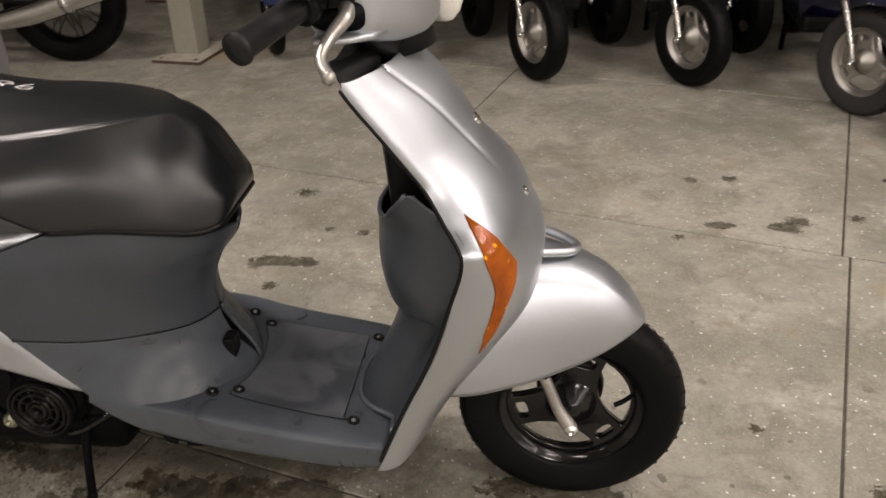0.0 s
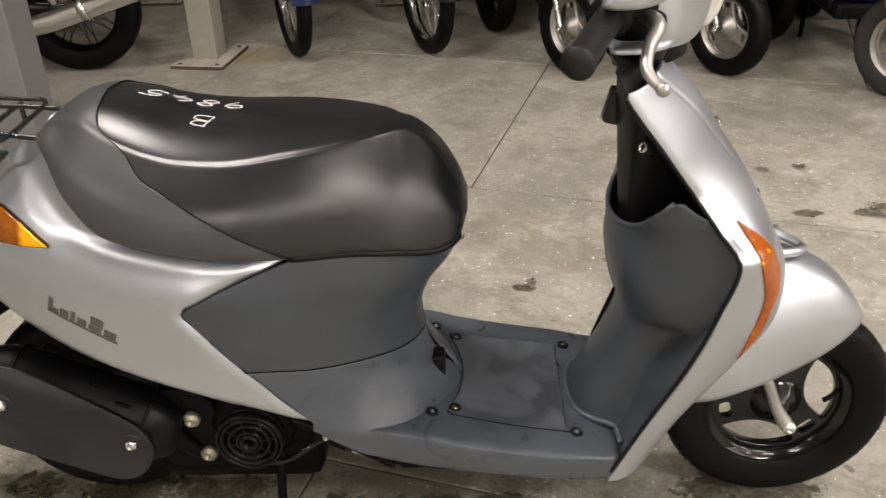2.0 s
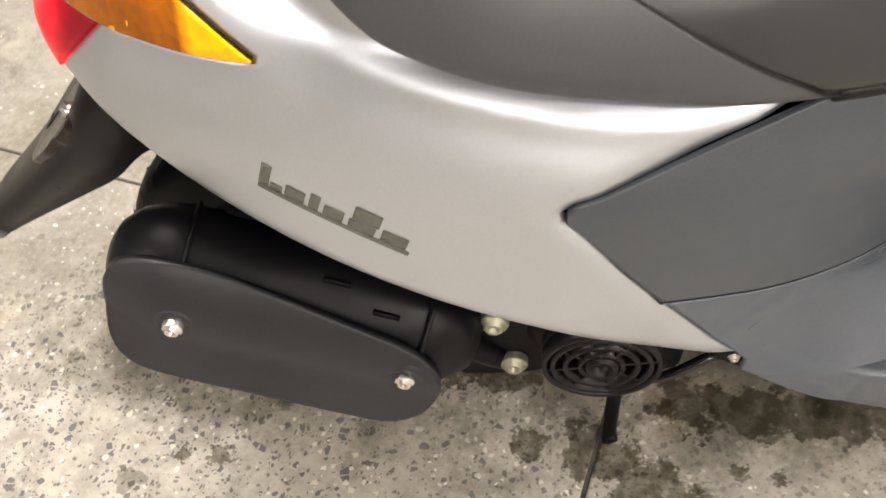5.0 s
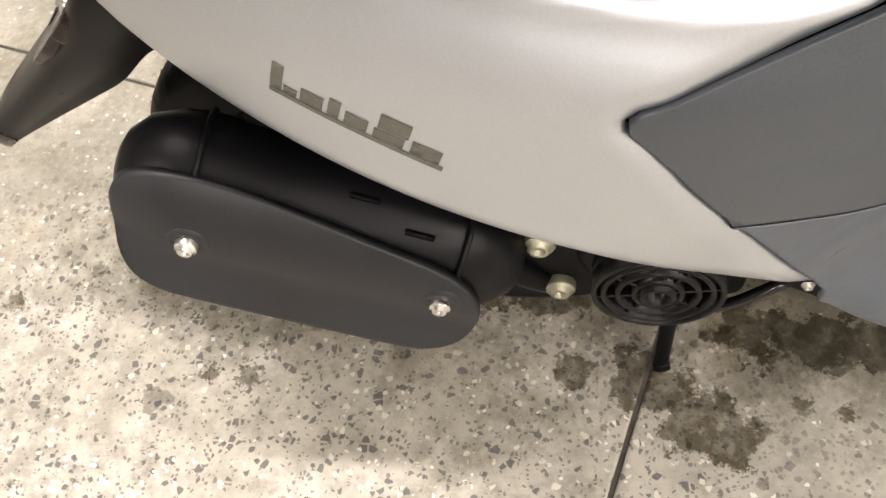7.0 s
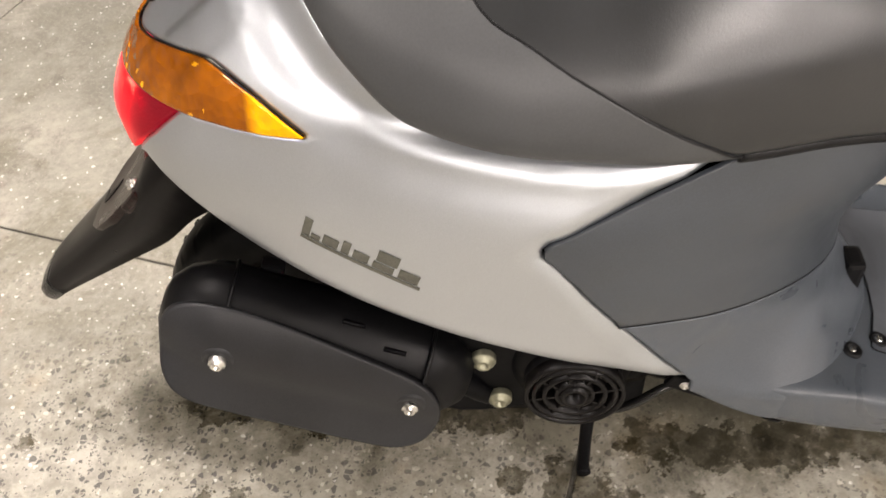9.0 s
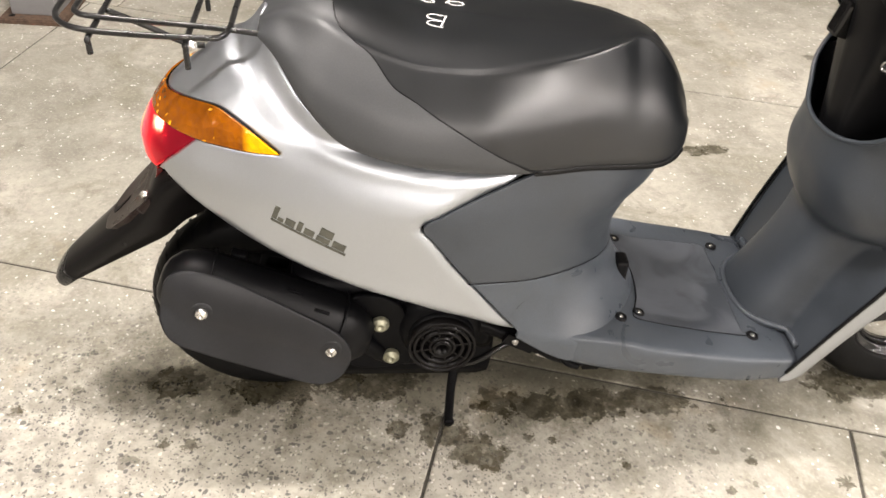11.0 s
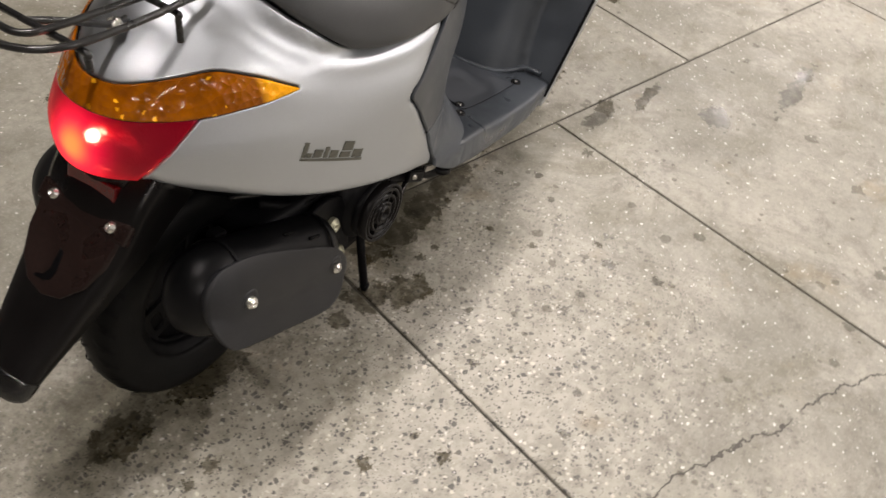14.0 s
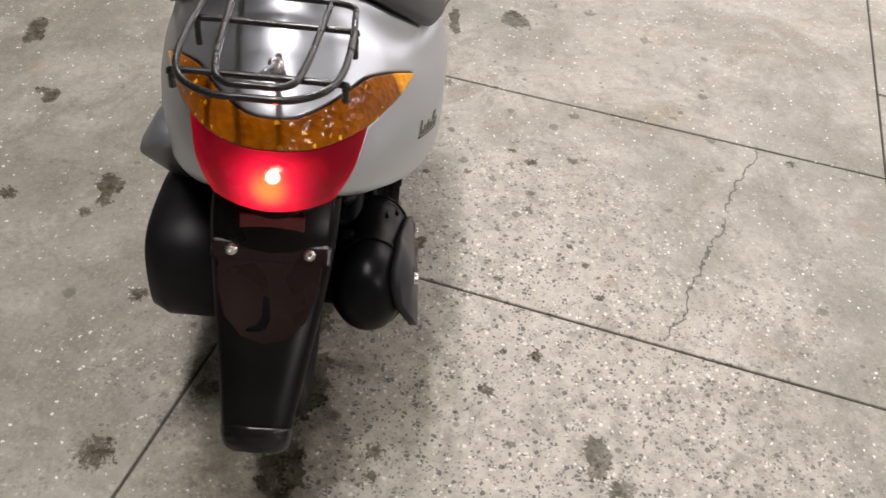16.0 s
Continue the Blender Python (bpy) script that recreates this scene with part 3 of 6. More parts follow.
def panel(outline, surf, step=0.01, thick=0.004, lift=0.0, holes=(), lip=0.0016, back=False, bm=None):
    """A shell cut to an outline drawn on a surface: surf(u, v) gives the place and the outward normal."""
    from mathutils.geometry import delaunay_2d_cdt
    loops = [resample(outline, step)] + [resample(h, step * 0.7) for h in holes]
    pts, edges = [], []
    for loop in loops:
        first = len(pts)
        pts += loop
        edges += [(first + k, first + (k + 1) % len(loop)) for k in range(len(loop))]
    q = np.array(loops[0])
    lo, hi = q.min(0), q.max(0)
    gx, gy = np.meshgrid(np.arange(lo[0], hi[0], step), np.arange(lo[1], hi[1], step * 0.87))
    gx = gx + (np.arange(gx.shape[0]) % 2)[:, None] * step / 2
    grid = np.stack([gx.ravel(), gy.ravel()], 1)
    keep = inside(grid, loops[0])
    for h in loops[1:]:
        keep &= ~inside(grid, h)
    grid = grid[keep]
    for loop in loops:
        if len(grid):
            grid = grid[edge_gap(grid, loop) > step * 0.55]
    rim = []
    for loop in loops:
        arr = np.array(loop)
        t = np.roll(arr, -1, 0) - np.roll(arr, 1, 0)
        nrm = np.stack([-t[:, 1], t[:, 0]], 1) / np.maximum(1e-9, np.linalg.norm(t, axis=1))[:, None]
        for sgn in (1, -1):
            cand = arr + sgn * lip * nrm
            ok = inside(cand, loops[0])
            for h in loops[1:]:
                ok &= ~inside(cand, h)
            cand = cand[ok]
            for other in loops:
                if len(cand):
                    cand = cand[edge_gap(cand, other) > lip * 0.8]
            rim += list(cand)
    allp = [Vector((float(a), float(b))) for a, b in [*pts, *grid, *rim]]
    vs, _, fs, *_ = delaunay_2d_cdt(allp, edges, [list(range(len(loops[0])))], 1, 1e-7)
    cent = np.array([[sum(vs[k][0] for k in f) / len(f), sum(vs[k][1] for k in f) / len(f)] for f in fs])
    good = inside(cent, loops[0])
    for h in loops[1:]:
        good &= ~inside(cent, h)
    bm = bm or bmesh.new()
    made, deep = {}, {}

    def vert(k, store, d):
        if k not in store:
            p, nn = surf(vs[k][0], vs[k][1])
            store[k] = bm.verts.new(p + nn * d)
        return store[k]
    count = {}
    for f, ok in zip(fs, good):
        if not ok:
            continue
        a, b, c = (vert(k, made, lift) for k in f)
        face = bm.faces.new((a, b, c))
        p, nn = surf(*cent_of(vs, f))
        face.normal_update()
        if face.normal.dot(nn) < 0:
            face.normal_flip()
            f = list(reversed(f))
        for i, j in zip(f, [*f[1:], f[0]]):
            count[(i, j)] = count.get((i, j), 0) + 1
        if back:
            bm.faces.new([vert(k, deep, lift - thick) for k in reversed(f)])
    for i, j in [e for e in count if (e[1], e[0]) not in count]:
        bm.faces.new((vert(j, made, lift), vert(i, made, lift), vert(i, deep, lift - thick), vert(j, deep, lift - thick)))
    return bm


def cent_of(vs, f):
    return sum(vs[k][0] for k in f) / len(f), sum(vs[k][1] for k in f) / len(f)


def surface(fn, ref, eps=1e-3):
    """Adds a normal that looks away from ref(u, v) to a place function."""
    def at(u, v):
        p = Vector(fn(u, v))
        a, b = Vector(fn(u + eps, v)) - Vector(fn(u - eps, v)), Vector(fn(u, v + eps)) - Vector(fn(u, v - eps))
        nn = a.cross(b)
        nn = nn.normalized() if nn.length > 1e-12 else Vector((0, 0, 1))
        if nn.dot(p - Vector(ref(u, v))) < 0:
            nn = -nn
        return p, nn
    return at


def mirror_half(half):
    """A closed outline from its right half, whose ends lie on u = 0."""
    return list(half) + [(-u, v) for u, v in reversed(half[1:-1])]


def disc_plane(centre, right, up):
    c, r, u = Vector(centre), Vector(right).normalized(), Vector(up).normalized()
    nn = r.cross(u).normalized()
    return lambda a, b: (c + r * a + u * b, nn)


def bolt(name, centre, way, r, material, parent, label="", h=0.006, sides=20):
    """A screw head: dished washer and a raised hexagon with a socket."""
    prof = [(0, h * 0.5), (r * 0.3, h * 0.5), (r * 0.34, h), (r * 0.62, h), (r * 0.68, h * 0.55), (r * 0.9, h * 0.5), (r, h * 0.25), (r, -h)]
    bm = lathe(prof, axis="z", sides=sides)
    m = Matrix.Translation(centre) @ Vector(way).normalized().to_track_quat("Z", "Y").to_matrix().to_4x4()
    bmesh.ops.transform(bm, matrix=m, verts=bm.verts)
    return part(name, bm, material, parent, label)

# ---------------------------------------------------------------- floor, walls, ceiling
JOINT = math.radians(-16.4)
E1, E2 = Vector((math.cos(JOINT), math.sin(JOINT), 0)), Vector((-math.sin(JOINT), math.cos(JOINT), 0))


def slab_point(a, b, z=0.0):
    return E1 * a + E2 * b + Vector((0, 0, z))


def flat_slab(corners):
    """A slab with rounded arrises, sunk 30 mm."""
    c = [Vector(p) for p in corners]
    mid = sum(c, Vector()) / len(c)

    def ring(inset, z):
        out = []
        for k, p in enumerate(c):
            a, b = (c[k - 1] - p).normalized(), (c[(k + 1) % len(c)] - p).normalized()
            q = p + (a + b) * inset
            out.append((q.x - mid.x, q.y - mid.y, z))
        return out
    rings = [ring(0.0030, -0.03), ring(0.0030, -0.003), ring(0.0036, -0.0010), ring(0.0060, 0.0)]
    bm = loft(rings, True, True)
    return bm, mid


def floor():
    bm = box((4.75, -2.25, -0.0335), (22, 16, 0.06))
    ob = tagged(link("floor", bm, JOINT_DIRT, smooth=False), "worn grey concrete floor in jointed slabs", "floor", kind="structure")
    rows = []
    b1, pitch = 0.15, 1.284
    cuts = {0: [(-1.05, -1.05), (0.288, 0.271), (1.075, 1.03), (2.4, 2.4)], 1: [(-1.3, -1.3), (1.59, 1.59), (3.2, 3.2)], 2: [(-1.2, -1.2), (0.215, 0.2), (1.57, 1.57), (3.1, 3.1)]}
    for r in range(-7, 8):
        lo, hi = b1 + (r - 1) * pitch, b1 + r * pitch
        marks = [(-6.5, -6.5)] + [(-3.2, -3.2)] + cuts.get(r, [(-1.1, -1.1), (0.2, 0.2), (1.5, 1.5), (2.9, 2.9)]) + [(5.0, 5.0), (8.0, 8.0), (11.0, 11.0), (14.0, 14.0), (17.0, 17.0)]
        for (la, lb), (ra, rb) in zip(marks, marks[1:]):
            rows.append([slab_point(la, lo), slab_point(ra, lo), slab_point(rb, hi), slab_point(lb, hi)])
    for corners in rows:
        bm, mid = flat_slab(corners)
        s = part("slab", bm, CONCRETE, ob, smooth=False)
        s.location = (mid.x, mid.y, 0)
    return ob


floor()

X_W, X_E, Y_S, Y_N = -5.0, 14.5, -9.2, 4.7
X_M = (X_W + X_E) / 2


def walls():
    for name, c, size in (("wall_west", (X_W - 0.1, -2.25, 1.75), (0.2, 14.2, 3.6)), ("wall_east", (X_E + 0.1, -2.25, 1.75), (0.2, 14.2, 3.6)),
                          ("wall_south", (X_M, Y_S - 0.1, 1.75), (19.9, 0.2, 3.6)), ("wall_north", (X_M, Y_N + 0.1, 1.75), (19.9, 0.2, 3.6))):
        w = tagged(link(name, box(c, size), WALL_PAINT, smooth=False), "plain painted workshop wall", "wall", kind="structure")
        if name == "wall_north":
            w.data.materials[0] = SHADED_WALL
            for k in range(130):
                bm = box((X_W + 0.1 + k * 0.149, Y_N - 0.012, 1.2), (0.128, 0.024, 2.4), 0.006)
                part("panel", bm, SHADED_WALL, w, smooth=False)
    bm = box((X_M, -2.25, CEIL + 0.1), (19.9, 14.4, 0.2))
    tagged(link("ceiling", bm, CEILING_MAT, smooth=False), "dull workshop ceiling above the floor", "ceiling", kind="structure")


walls()


def ceiling_light(x, y, length):
    t = thing("ceiling_light", "white batten ceiling light with two bright tubes", "ceiling light", "ceiling lights", pose(x, y, CEIL))
    part("housing", box((0, 0, -0.03), (length, 0.16, 0.06), 0.006), CREAM, t, smooth=False)
    for s in (-1, 1):
        part("tube", tube([(-length / 2 + 0.04, s * 0.045, -0.085), (length / 2 - 0.04, s * 0.045, -0.085)], 0.013, 10, smooth=1), TUBE, t)
    lamp = bpy.data.lights.new("lamp", "AREA")
    lamp.shape, lamp.size, lamp.size_y, lamp.energy, lamp.color = "RECTANGLE", length, 0.15, LAMP_WATTS, LAMP_COLOUR
    ob = new("lamp", lamp)
    ob.parent = t
    ob.matrix_basis = pose(0, 0, -0.115)
    return t


for fx, fy, fl in FIXTURES:
    ceiling_light(fx, fy, fl)


def steel_post(x, y, turn, plate, width, label, paint, edge):
    t = thing("steel_post", label, "post", "steel posts", pose(x, y, 0, 0, 0, turn))
    px, py = plate
    part("base_plate", box((0, 0, 0.007), (px, py, 0.014), 0.002), RUST, t, "rusty steel base plate", False)
    part("paint_layer", box((0, 0, 0.0158), (px - 0.006, py - 0.006, 0.0034), 0.001), edge, t, "flaking paint on the plate", False)
    part("column", box((0, 0, 1.70), (width, width, 3.37), 0.006), paint, t, smooth=False)
    for sx in (-1, 1):
        for sy in (-1, 1):
            bm = lathe([(0, 0.0015), (0.009, 0.0015), (0.011, 0.0005), (0.011, -0.004)], (sx * (px / 2 - 0.035), sy * (py / 2 - 0.03), 0.0175), "z", 14)
            part("bolt_hole", bm, ENGINE, t)
    return t


steel_post(-0.60, 2.76, -8, (0.25, 0.34), 0.120, "beige painted steel post on a drilled base plate", POST_PAINT, PLATE_PAINT)
steel_post(2.42, 1.75, -18, (0.25, 0.28), 0.15, "beige painted steel post beside the blue scooter", POST_PAINT, PLATE_PAINT)
steel_post(-0.97, 1.67, -5, (0.21, 0.23), 0.15, "grey painted steel post with rusty base plate", GREY_STEEL, RUST)
steel_post(-1.15, 3.9, 0, (0.24, 0.24), 0.15, "beige painted steel post at the far wall", POST_PAINT, PLATE_PAINT)
steel_post(0.22, 3.75, 0, (0.24, 0.24), 0.15, "beige painted steel post behind the motorcycles", POST_PAINT, PLATE_PAINT)

# ---------------------------------------------------------------- the scooter
scooter = thing("scooter", "silver and dark grey motor scooter on its stand", "scooter")

# rear body: plan curve at each height, theta 0 at the tail, 90 at the widest place, 180 at the front of the column
X0 = 0.20
W_OF = curve([0.20, 0.30, 0.36, 0.45, 0.54, 0.60, 0.64, 0.70, 0.76, 0.80], [0.185, 0.205, 0.214, 0.222, 0.222, 0.207, 0.194, 0.164, 0.118, 0.07])
XT_OF = curve([0.2, 0.4, 0.46, 0.5, 0.54, 0.57, 0.6, 0.655, 0.683, 0.714, 0.76, 0.8], [-0.10, -0.19, -0.207, -0.218, -0.225, -0.225, -0.214, -0.175, -0.140, -0.103, -0.04, 0.02])
XF_OF = curve([0.22, 0.28, 0.32, 0.37, 0.42, 0.48, 0.53, 0.6], [0.60, 0.585, 0.555, 0.532, 0.527, 0.548, 0.585, 0.60])
PF_OF = curve([0.25, 0.3, 0.4, 0.5, 0.6], [1.9, 1.86, 1.6, 1.45, 1.4])
U = 0.2


def body_at(u, z):
    """The plan curve, softened where its two arcs meet."""
    p = [Vector(body_raw(u + d, z)) for d in (-0.024, -0.012, 0.0, 0.012, 0.024)]
    return tuple((p[0] + p[4] + 2 * (p[1] + p[3]) + 2 * p[2]) / 8)


def body_raw(u, z):
    th = u / U
    s = -1 if th > 0 else 1
    th = min(abs(th), math.pi)
    w, c = W_OF(z), math.cos(th)
    if c >= 0:
        x = X0 - (X0 - XT_OF(z)) * c ** (2 / 1.75)
    else:
        x = X0 + (XF_OF(z) - X0) * (-c) ** (2 / PF_OF(z))
    return (x, s * w * math.sin(th), z)


def u_at(x, z):
    if x <= X0:
        r = min(1.0, (X0 - x) / (X0 - XT_OF(z)))
        return U * math.acos(r ** (1.75 / 2))
    r = min(1.0, (x - X0) / (XF_OF(z) - X0))
    return U * math.acos(-(r ** (PF_OF(z) / 2)))


BODY = surface(body_at, lambda u, z: (X0, 0, z - 0.05))
uz = lambda pts: [(u_at(x, z), z) for x, z in pts]

# the lens edges on the tail
amber_top = [(0.0, 0.651), (0.030, 0.6515), (0.055, 0.655)] + uz([(-0.116, 0.662), (-0.085, 0.663), (-0.045, 0.6485), (-0.004, 0.6265)])
amber_low = uz([(-0.004, 0.6255), (-0.045, 0.6215), (-0.085, 0.620), (-0.125, 0.6185)]) + [(0.055, 0.6195), (0.03, 0.621), (0.0, 0.622)]
red_side = uz([(-0.128, 0.6175), (-0.165, 0.584), (-0.197, 0.547)])
red_low = [(red_side[-1][0], red_side[-1][1]), (0.035, 0.545), (0.0, 0.5445)]

low_edge = spline(uz([(-0.188, 0.5440), (-0.118, 0.506), (-0.01, 0.457), (0.118, 0.413), (0.254, 0.359), (0.352, 0.303)]), 6)
dark_edge = spline(uz([(0.352, 0.306), (0.305, 0.372), (0.269, 0.425), (0.222, 0.492)]), 5) + uz([(0.204, 0.519), (0.197, 0.532), (0.1965, 0.5405), (0.201, 0.548)]) + spline(uz([(0.212, 0.554), (0.275, 0.581), (0.357, 0.6055)]), 5)
skirt_edge = spline(uz([(0.357, 0.607), (0.269, 0.6175), (0.179, 0.631), (0.089, 0.650), (0.034, 0.691), (-0.009, 0.738)]) + [(0.03, 0.765), (0.0, 0.770)], 5)


def line_gap(u, z, line):
    q = np.array(line)
    a, d = q[:-1], np.diff(q, axis=0)
    t = np.clip((((u, z) - a) * d).sum(1) / np.maximum(1e-12, (d * d).sum(1)), 0, 1)
    return float(np.min(np.hypot(*((u, z) - a - t[:, None] * d).T)))


SKIRT_LINE, DARK_LINE, LOW_LINE = (np.array([tuple(p) for p in e]) for e in (skirt_edge, dark_edge, low_edge))


def cowl_at(u, z):
    """The body surface with its edges rolled in: a shelf under the seat, a bevel at the grey cover, a tuck below."""
    p, nn = BODY(u, z)
    a = abs(u)
    d = line_gap(a, z, SKIRT_LINE)
    shelf = 0.013 * max(0.0, 1 - d / 0.019) + 0.003 * max(0.0, 1 - d / 0.045) ** 2
    channel = 0.008 * math.sin(math.pi * min(1.0, max(0.0, (d - 0.004) / 0.036)))
    m = min(1.0, max(0.0, (z - 0.635) / 0.035))
    m = m * m * (3 - 2 * m)
    wave = 0.0012 * math.exp(-((d - 0.032) / 0.012) ** 2) - 0.0008 * math.exp(-((d - 0.060) / 0.016) ** 2)
    h = max(0.0, 1 - line_gap(a, z, DARK_LINE) / 0.012) ** 0.65
    k = max(0.0, 1 - line_gap(a, z, LOW_LINE) / 0.016)
    return p - nn * ((1 - m) * shelf + m * channel + (1 - m) * wave + 0.0065 * h * h + 0.005 * k * k), nn


def rear_cowl():
    up = spline(amber_top, 4)
    down = uz([(-0.002, 0.6245), (-0.045, 0.6205), (-0.085, 0.619), (-0.1255, 0.617), (-0.163, 0.5835), (-0.194, 0.546)])
    half = [(u, z + 0.0015) for u, z in up] + [tuple(p) for p in down] + [tuple(p) for p in low_edge] + [tuple(p) for p in dark_edge] + [tuple(p) for p in skirt_edge]
    half[0] = (0.0, half[0][1]); half[-1] = (0.0, half[-1][1])
    return part("rear_cowl", panel(mirror_half(half), cowl_at, 0.007, 0.006, lip=0.003), SILVER, scooter, "silver painted tail cowl")


rear_cowl()


def puffed(base, amount, centre_z, reach):
    """A surface that swells out of the body about a height."""
    def at(u, z):
        p, nn = base(u, z)
        k = max(0.0, 1 - ((z - centre_z) / reach) ** 2)
        return p + nn * amount * k, nn
    return at


def tail_lamp():
    up, low = spline(amber_top, 4), spline(amber_low, 4)
    half = [tuple(p) for p in up] + [tuple(p) for p in low]
    half[0] = (0.0, half[0][1]); half[-1] = (0.0, half[-1][1])
    lamp = part("tail_lamp", panel(mirror_half(half), puffed(BODY, 0.004, 0.645, 0.05), 0.006, 0.008, 0.001), AMBER, scooter, "wide amber turn signal lens")
    for s in (1, -1):
        for edge in (up, low):
            line = [BODY(s * u, z) for u, z in (tuple(p) for p in edge)]
            part("gasket", tube([p + nn * 0.0012 for p, nn in line], 0.0014, 6, smooth=1), ENGINE, lamp)
    half = [(0.0, 0.621), (0.03, 0.620), (0.055, 0.6185)] + red_side + red_low[1:]
    part("red_lens", panel(mirror_half(half), puffed(BODY, 0.003, 0.585, 0.05), 0.006, 0.01, 0.001), RED, lamp, "lit red brake light lens")
    bm = bmesh.new()
    bmesh.ops.create_uvsphere(bm, u_segments=16, v_segments=10, radius=0.008)
    bmesh.ops.translate(bm, verts=bm.verts, vec=(-0.192, 0, 0.574))
    part("bulb", bm, BULB, lamp, "glowing brake light bulb")
    bowl = [[(x, y0 * math.cos(t), 0.580 + z0 * math.sin(t)) for t in np.linspace(0, 2 * math.pi, 24, endpoint=False)] for x, y0, z0 in ((-0.168, 0.02, 0.012), (-0.172, 0.05, 0.028), (-0.182, 0.070, 0.036))]
    part("reflector_bowl", loft(bowl, True, True), REFLECTOR, lamp)
    half = [(0.0, 0.5435), (0.036, 0.544), (red_side[-1][0] - 0.002, 0.5455), (0.045, 0.512), (0.0, 0.51)]
    part("lens_base", panel(mirror_half(half), BODY, 0.008, 0.006, -0.012), GLOSS_BLACK, lamp)


tail_lamp()


def side_fin():
    """Small grey fin that stands out under the far flank."""
    rings = [[(-0.075, 0.150, 0.54), (0.05, 0.165, 0.54), (0.07, 0.165, 0.42), (-0.02, 0.150, 0.40)], [(-0.060, 0.190, 0.515), (0.02, 0.20, 0.515), (0.04, 0.20, 0.44), (-0.025, 0.19, 0.435)], [(-0.042, 0.217, 0.486), (-0.01, 0.219, 0.486), (0.0, 0.219, 0.468), (-0.035, 0.217, 0.468)]]
    part("side_fin", loft([spline(r, 4, True) for r in rings]), GREY_PAINT, scooter, "grey plastic fin on the flank")


side_fin()


def lower_rear():
    """Dark inner fairing under the cowl, hidden behind the engine."""
    rings = []
    for z, k in ((0.56, 0.80), (0.48, 0.78), (0.43, 0.72), (0.38, 0.6)):
        rings.append([Vector((X0 + (p.x - X0) * k, p.y * k, z)) for p in (Vector(body_at(U * a, z)) for a in np.linspace(-math.pi, math.pi, 48, endpoint=False))])
    part("inner_fairing", loft(rings), ENGINE, scooter)


lower_rear()


F_Z = curve([0.36, 0.45, 0.54, 0.575, 0.78, 0.845, 0.87], [0.305, 0.292, 0.277, 0.266, 0.230, 0.222, 0.222])
F_W = curve([0.36, 0.45, 0.60, 0.75, 0.84, 0.87], [0.186, 0.188, 0.188, 0.186, 0.177, 0.176])
F_B = curve([0.36, 0.46, 0.63, 0.83, 0.87], [0.272, 0.222, 0.188, 0.166, 0.17])


def column():
    """The grey cover under the seat and the lower cover that runs into the step."""
    off = 0.0018
    left = [(u + off, z) for u, z in (tuple(p) for p in dark_edge)]
    seam = spline(uz([(0.266, 0.4285), (0.310, 0.421), (0.364, 0.409), (0.45, 0.395), (0.505, 0.383)]) + [(U * math.pi, 0.376)], 6)
    keep = [p for p in left if p[1] > 0.4295]
    top = spline(uz([(0.36, 0.608), (0.42, 0.600), (0.50, 0.580), (0.56, 0.556)]) + [(U * math.pi, 0.545)], 5)
    half = [tuple(p) for p in seam] + [tuple(p) for p in reversed(top)] + list(reversed(keep))
    for s in (1, -1):
        part("side_cover", panel([(s * u, z) for u, z in half], BODY, 0.011, 0.006, -0.0015), GREY_PLASTIC, scooter, "matt grey under-seat cover")
    low = [p for p in left if p[1] < 0.4265]
    bottom = spline(uz([(0.353, 0.292), (0.40, 0.258), (0.45, 0.235), (0.52, 0.235)]) + [(U * math.pi, 0.235)], 5)
    half = [tuple(p) for p in low] + [(u, z - 0.0030) for u, z in (tuple(p) for p in seam)] + [tuple(p) for p in reversed(bottom)]

    def flared(u, z):
        """Vertical below the seam, then sweeping out to the edge of the foot board."""
        p, nn = BODY(u, z)
        x, side = p.x, (-1 if p.y < 0 else 1)
        edge = F_Z(x) - 0.012
        k = min(1.0, max(0.0, (0.385 - z) / (0.385 - edge)))
        m = 1 - min(1.0, max(0.0, (x - 0.44) / 0.155))
        m = m * m * (3 - 2 * m)
        y = abs(p.y)
        y += max(0.0, F_W(x) + 0.0015 - y) * m * k ** 2.1
        if z < edge:
            y -= 0.10 * (edge - z) * m
        return Vector((x, side * y, z)) - nn * 0.001, nn
    flare = surface(lambda u, z: flared(u, z)[0], lambda u, z: (0.30, 0, 0.34))
    for s in (1, -1):
        line = [BODY(s * u, z - 0.0015) for u, z in (tuple(p) for p in seam)]
        part("seam_gap", tube([p - nn * 0.0045 for p, nn in line], 0.0032, 6, smooth=1), ENGINE, scooter)
        part("lower_cover", panel([(s * u, z) for u, z in half], flare, 0.009, 0.006), STEP_MAT, scooter, "matt grey cover that sweeps into the step")


column()

# ---- seat
S_TOP = curve([-0.035, 0.0, 0.03, 0.075, 0.124, 0.2, 0.25, 0.35, 0.48, 0.515, 0.54, 0.565, 0.587, 0.600, 0.606], [0.758, 0.783, 0.799, 0.805, 0.795, 0.772, 0.763, 0.755, 0.750, 0.746, 0.734, 0.710, 0.674, 0.645, 0.622])
S_LOW = curve([-0.035, -0.009, 0.034, 0.089, 0.179, 0.269, 0.357, 0.42, 0.50, 0.56, 0.582, 0.598, 0.606], [0.752, 0.740, 0.694, 0.652, 0.633, 0.620, 0.608, 0.603, 0.588, 0.576, 0.579, 0.592, 0.612])
S_W = curve([-0.035, -0.009, 0.034, 0.089, 0.179, 0.269, 0.357, 0.45, 0.52, 0.570, 0.595, 0.606], [0.055, 0.092, 0.150, 0.184, 0.203, 0.199, 0.178, 0.148, 0.122, 0.096, 0.072, 0.040])
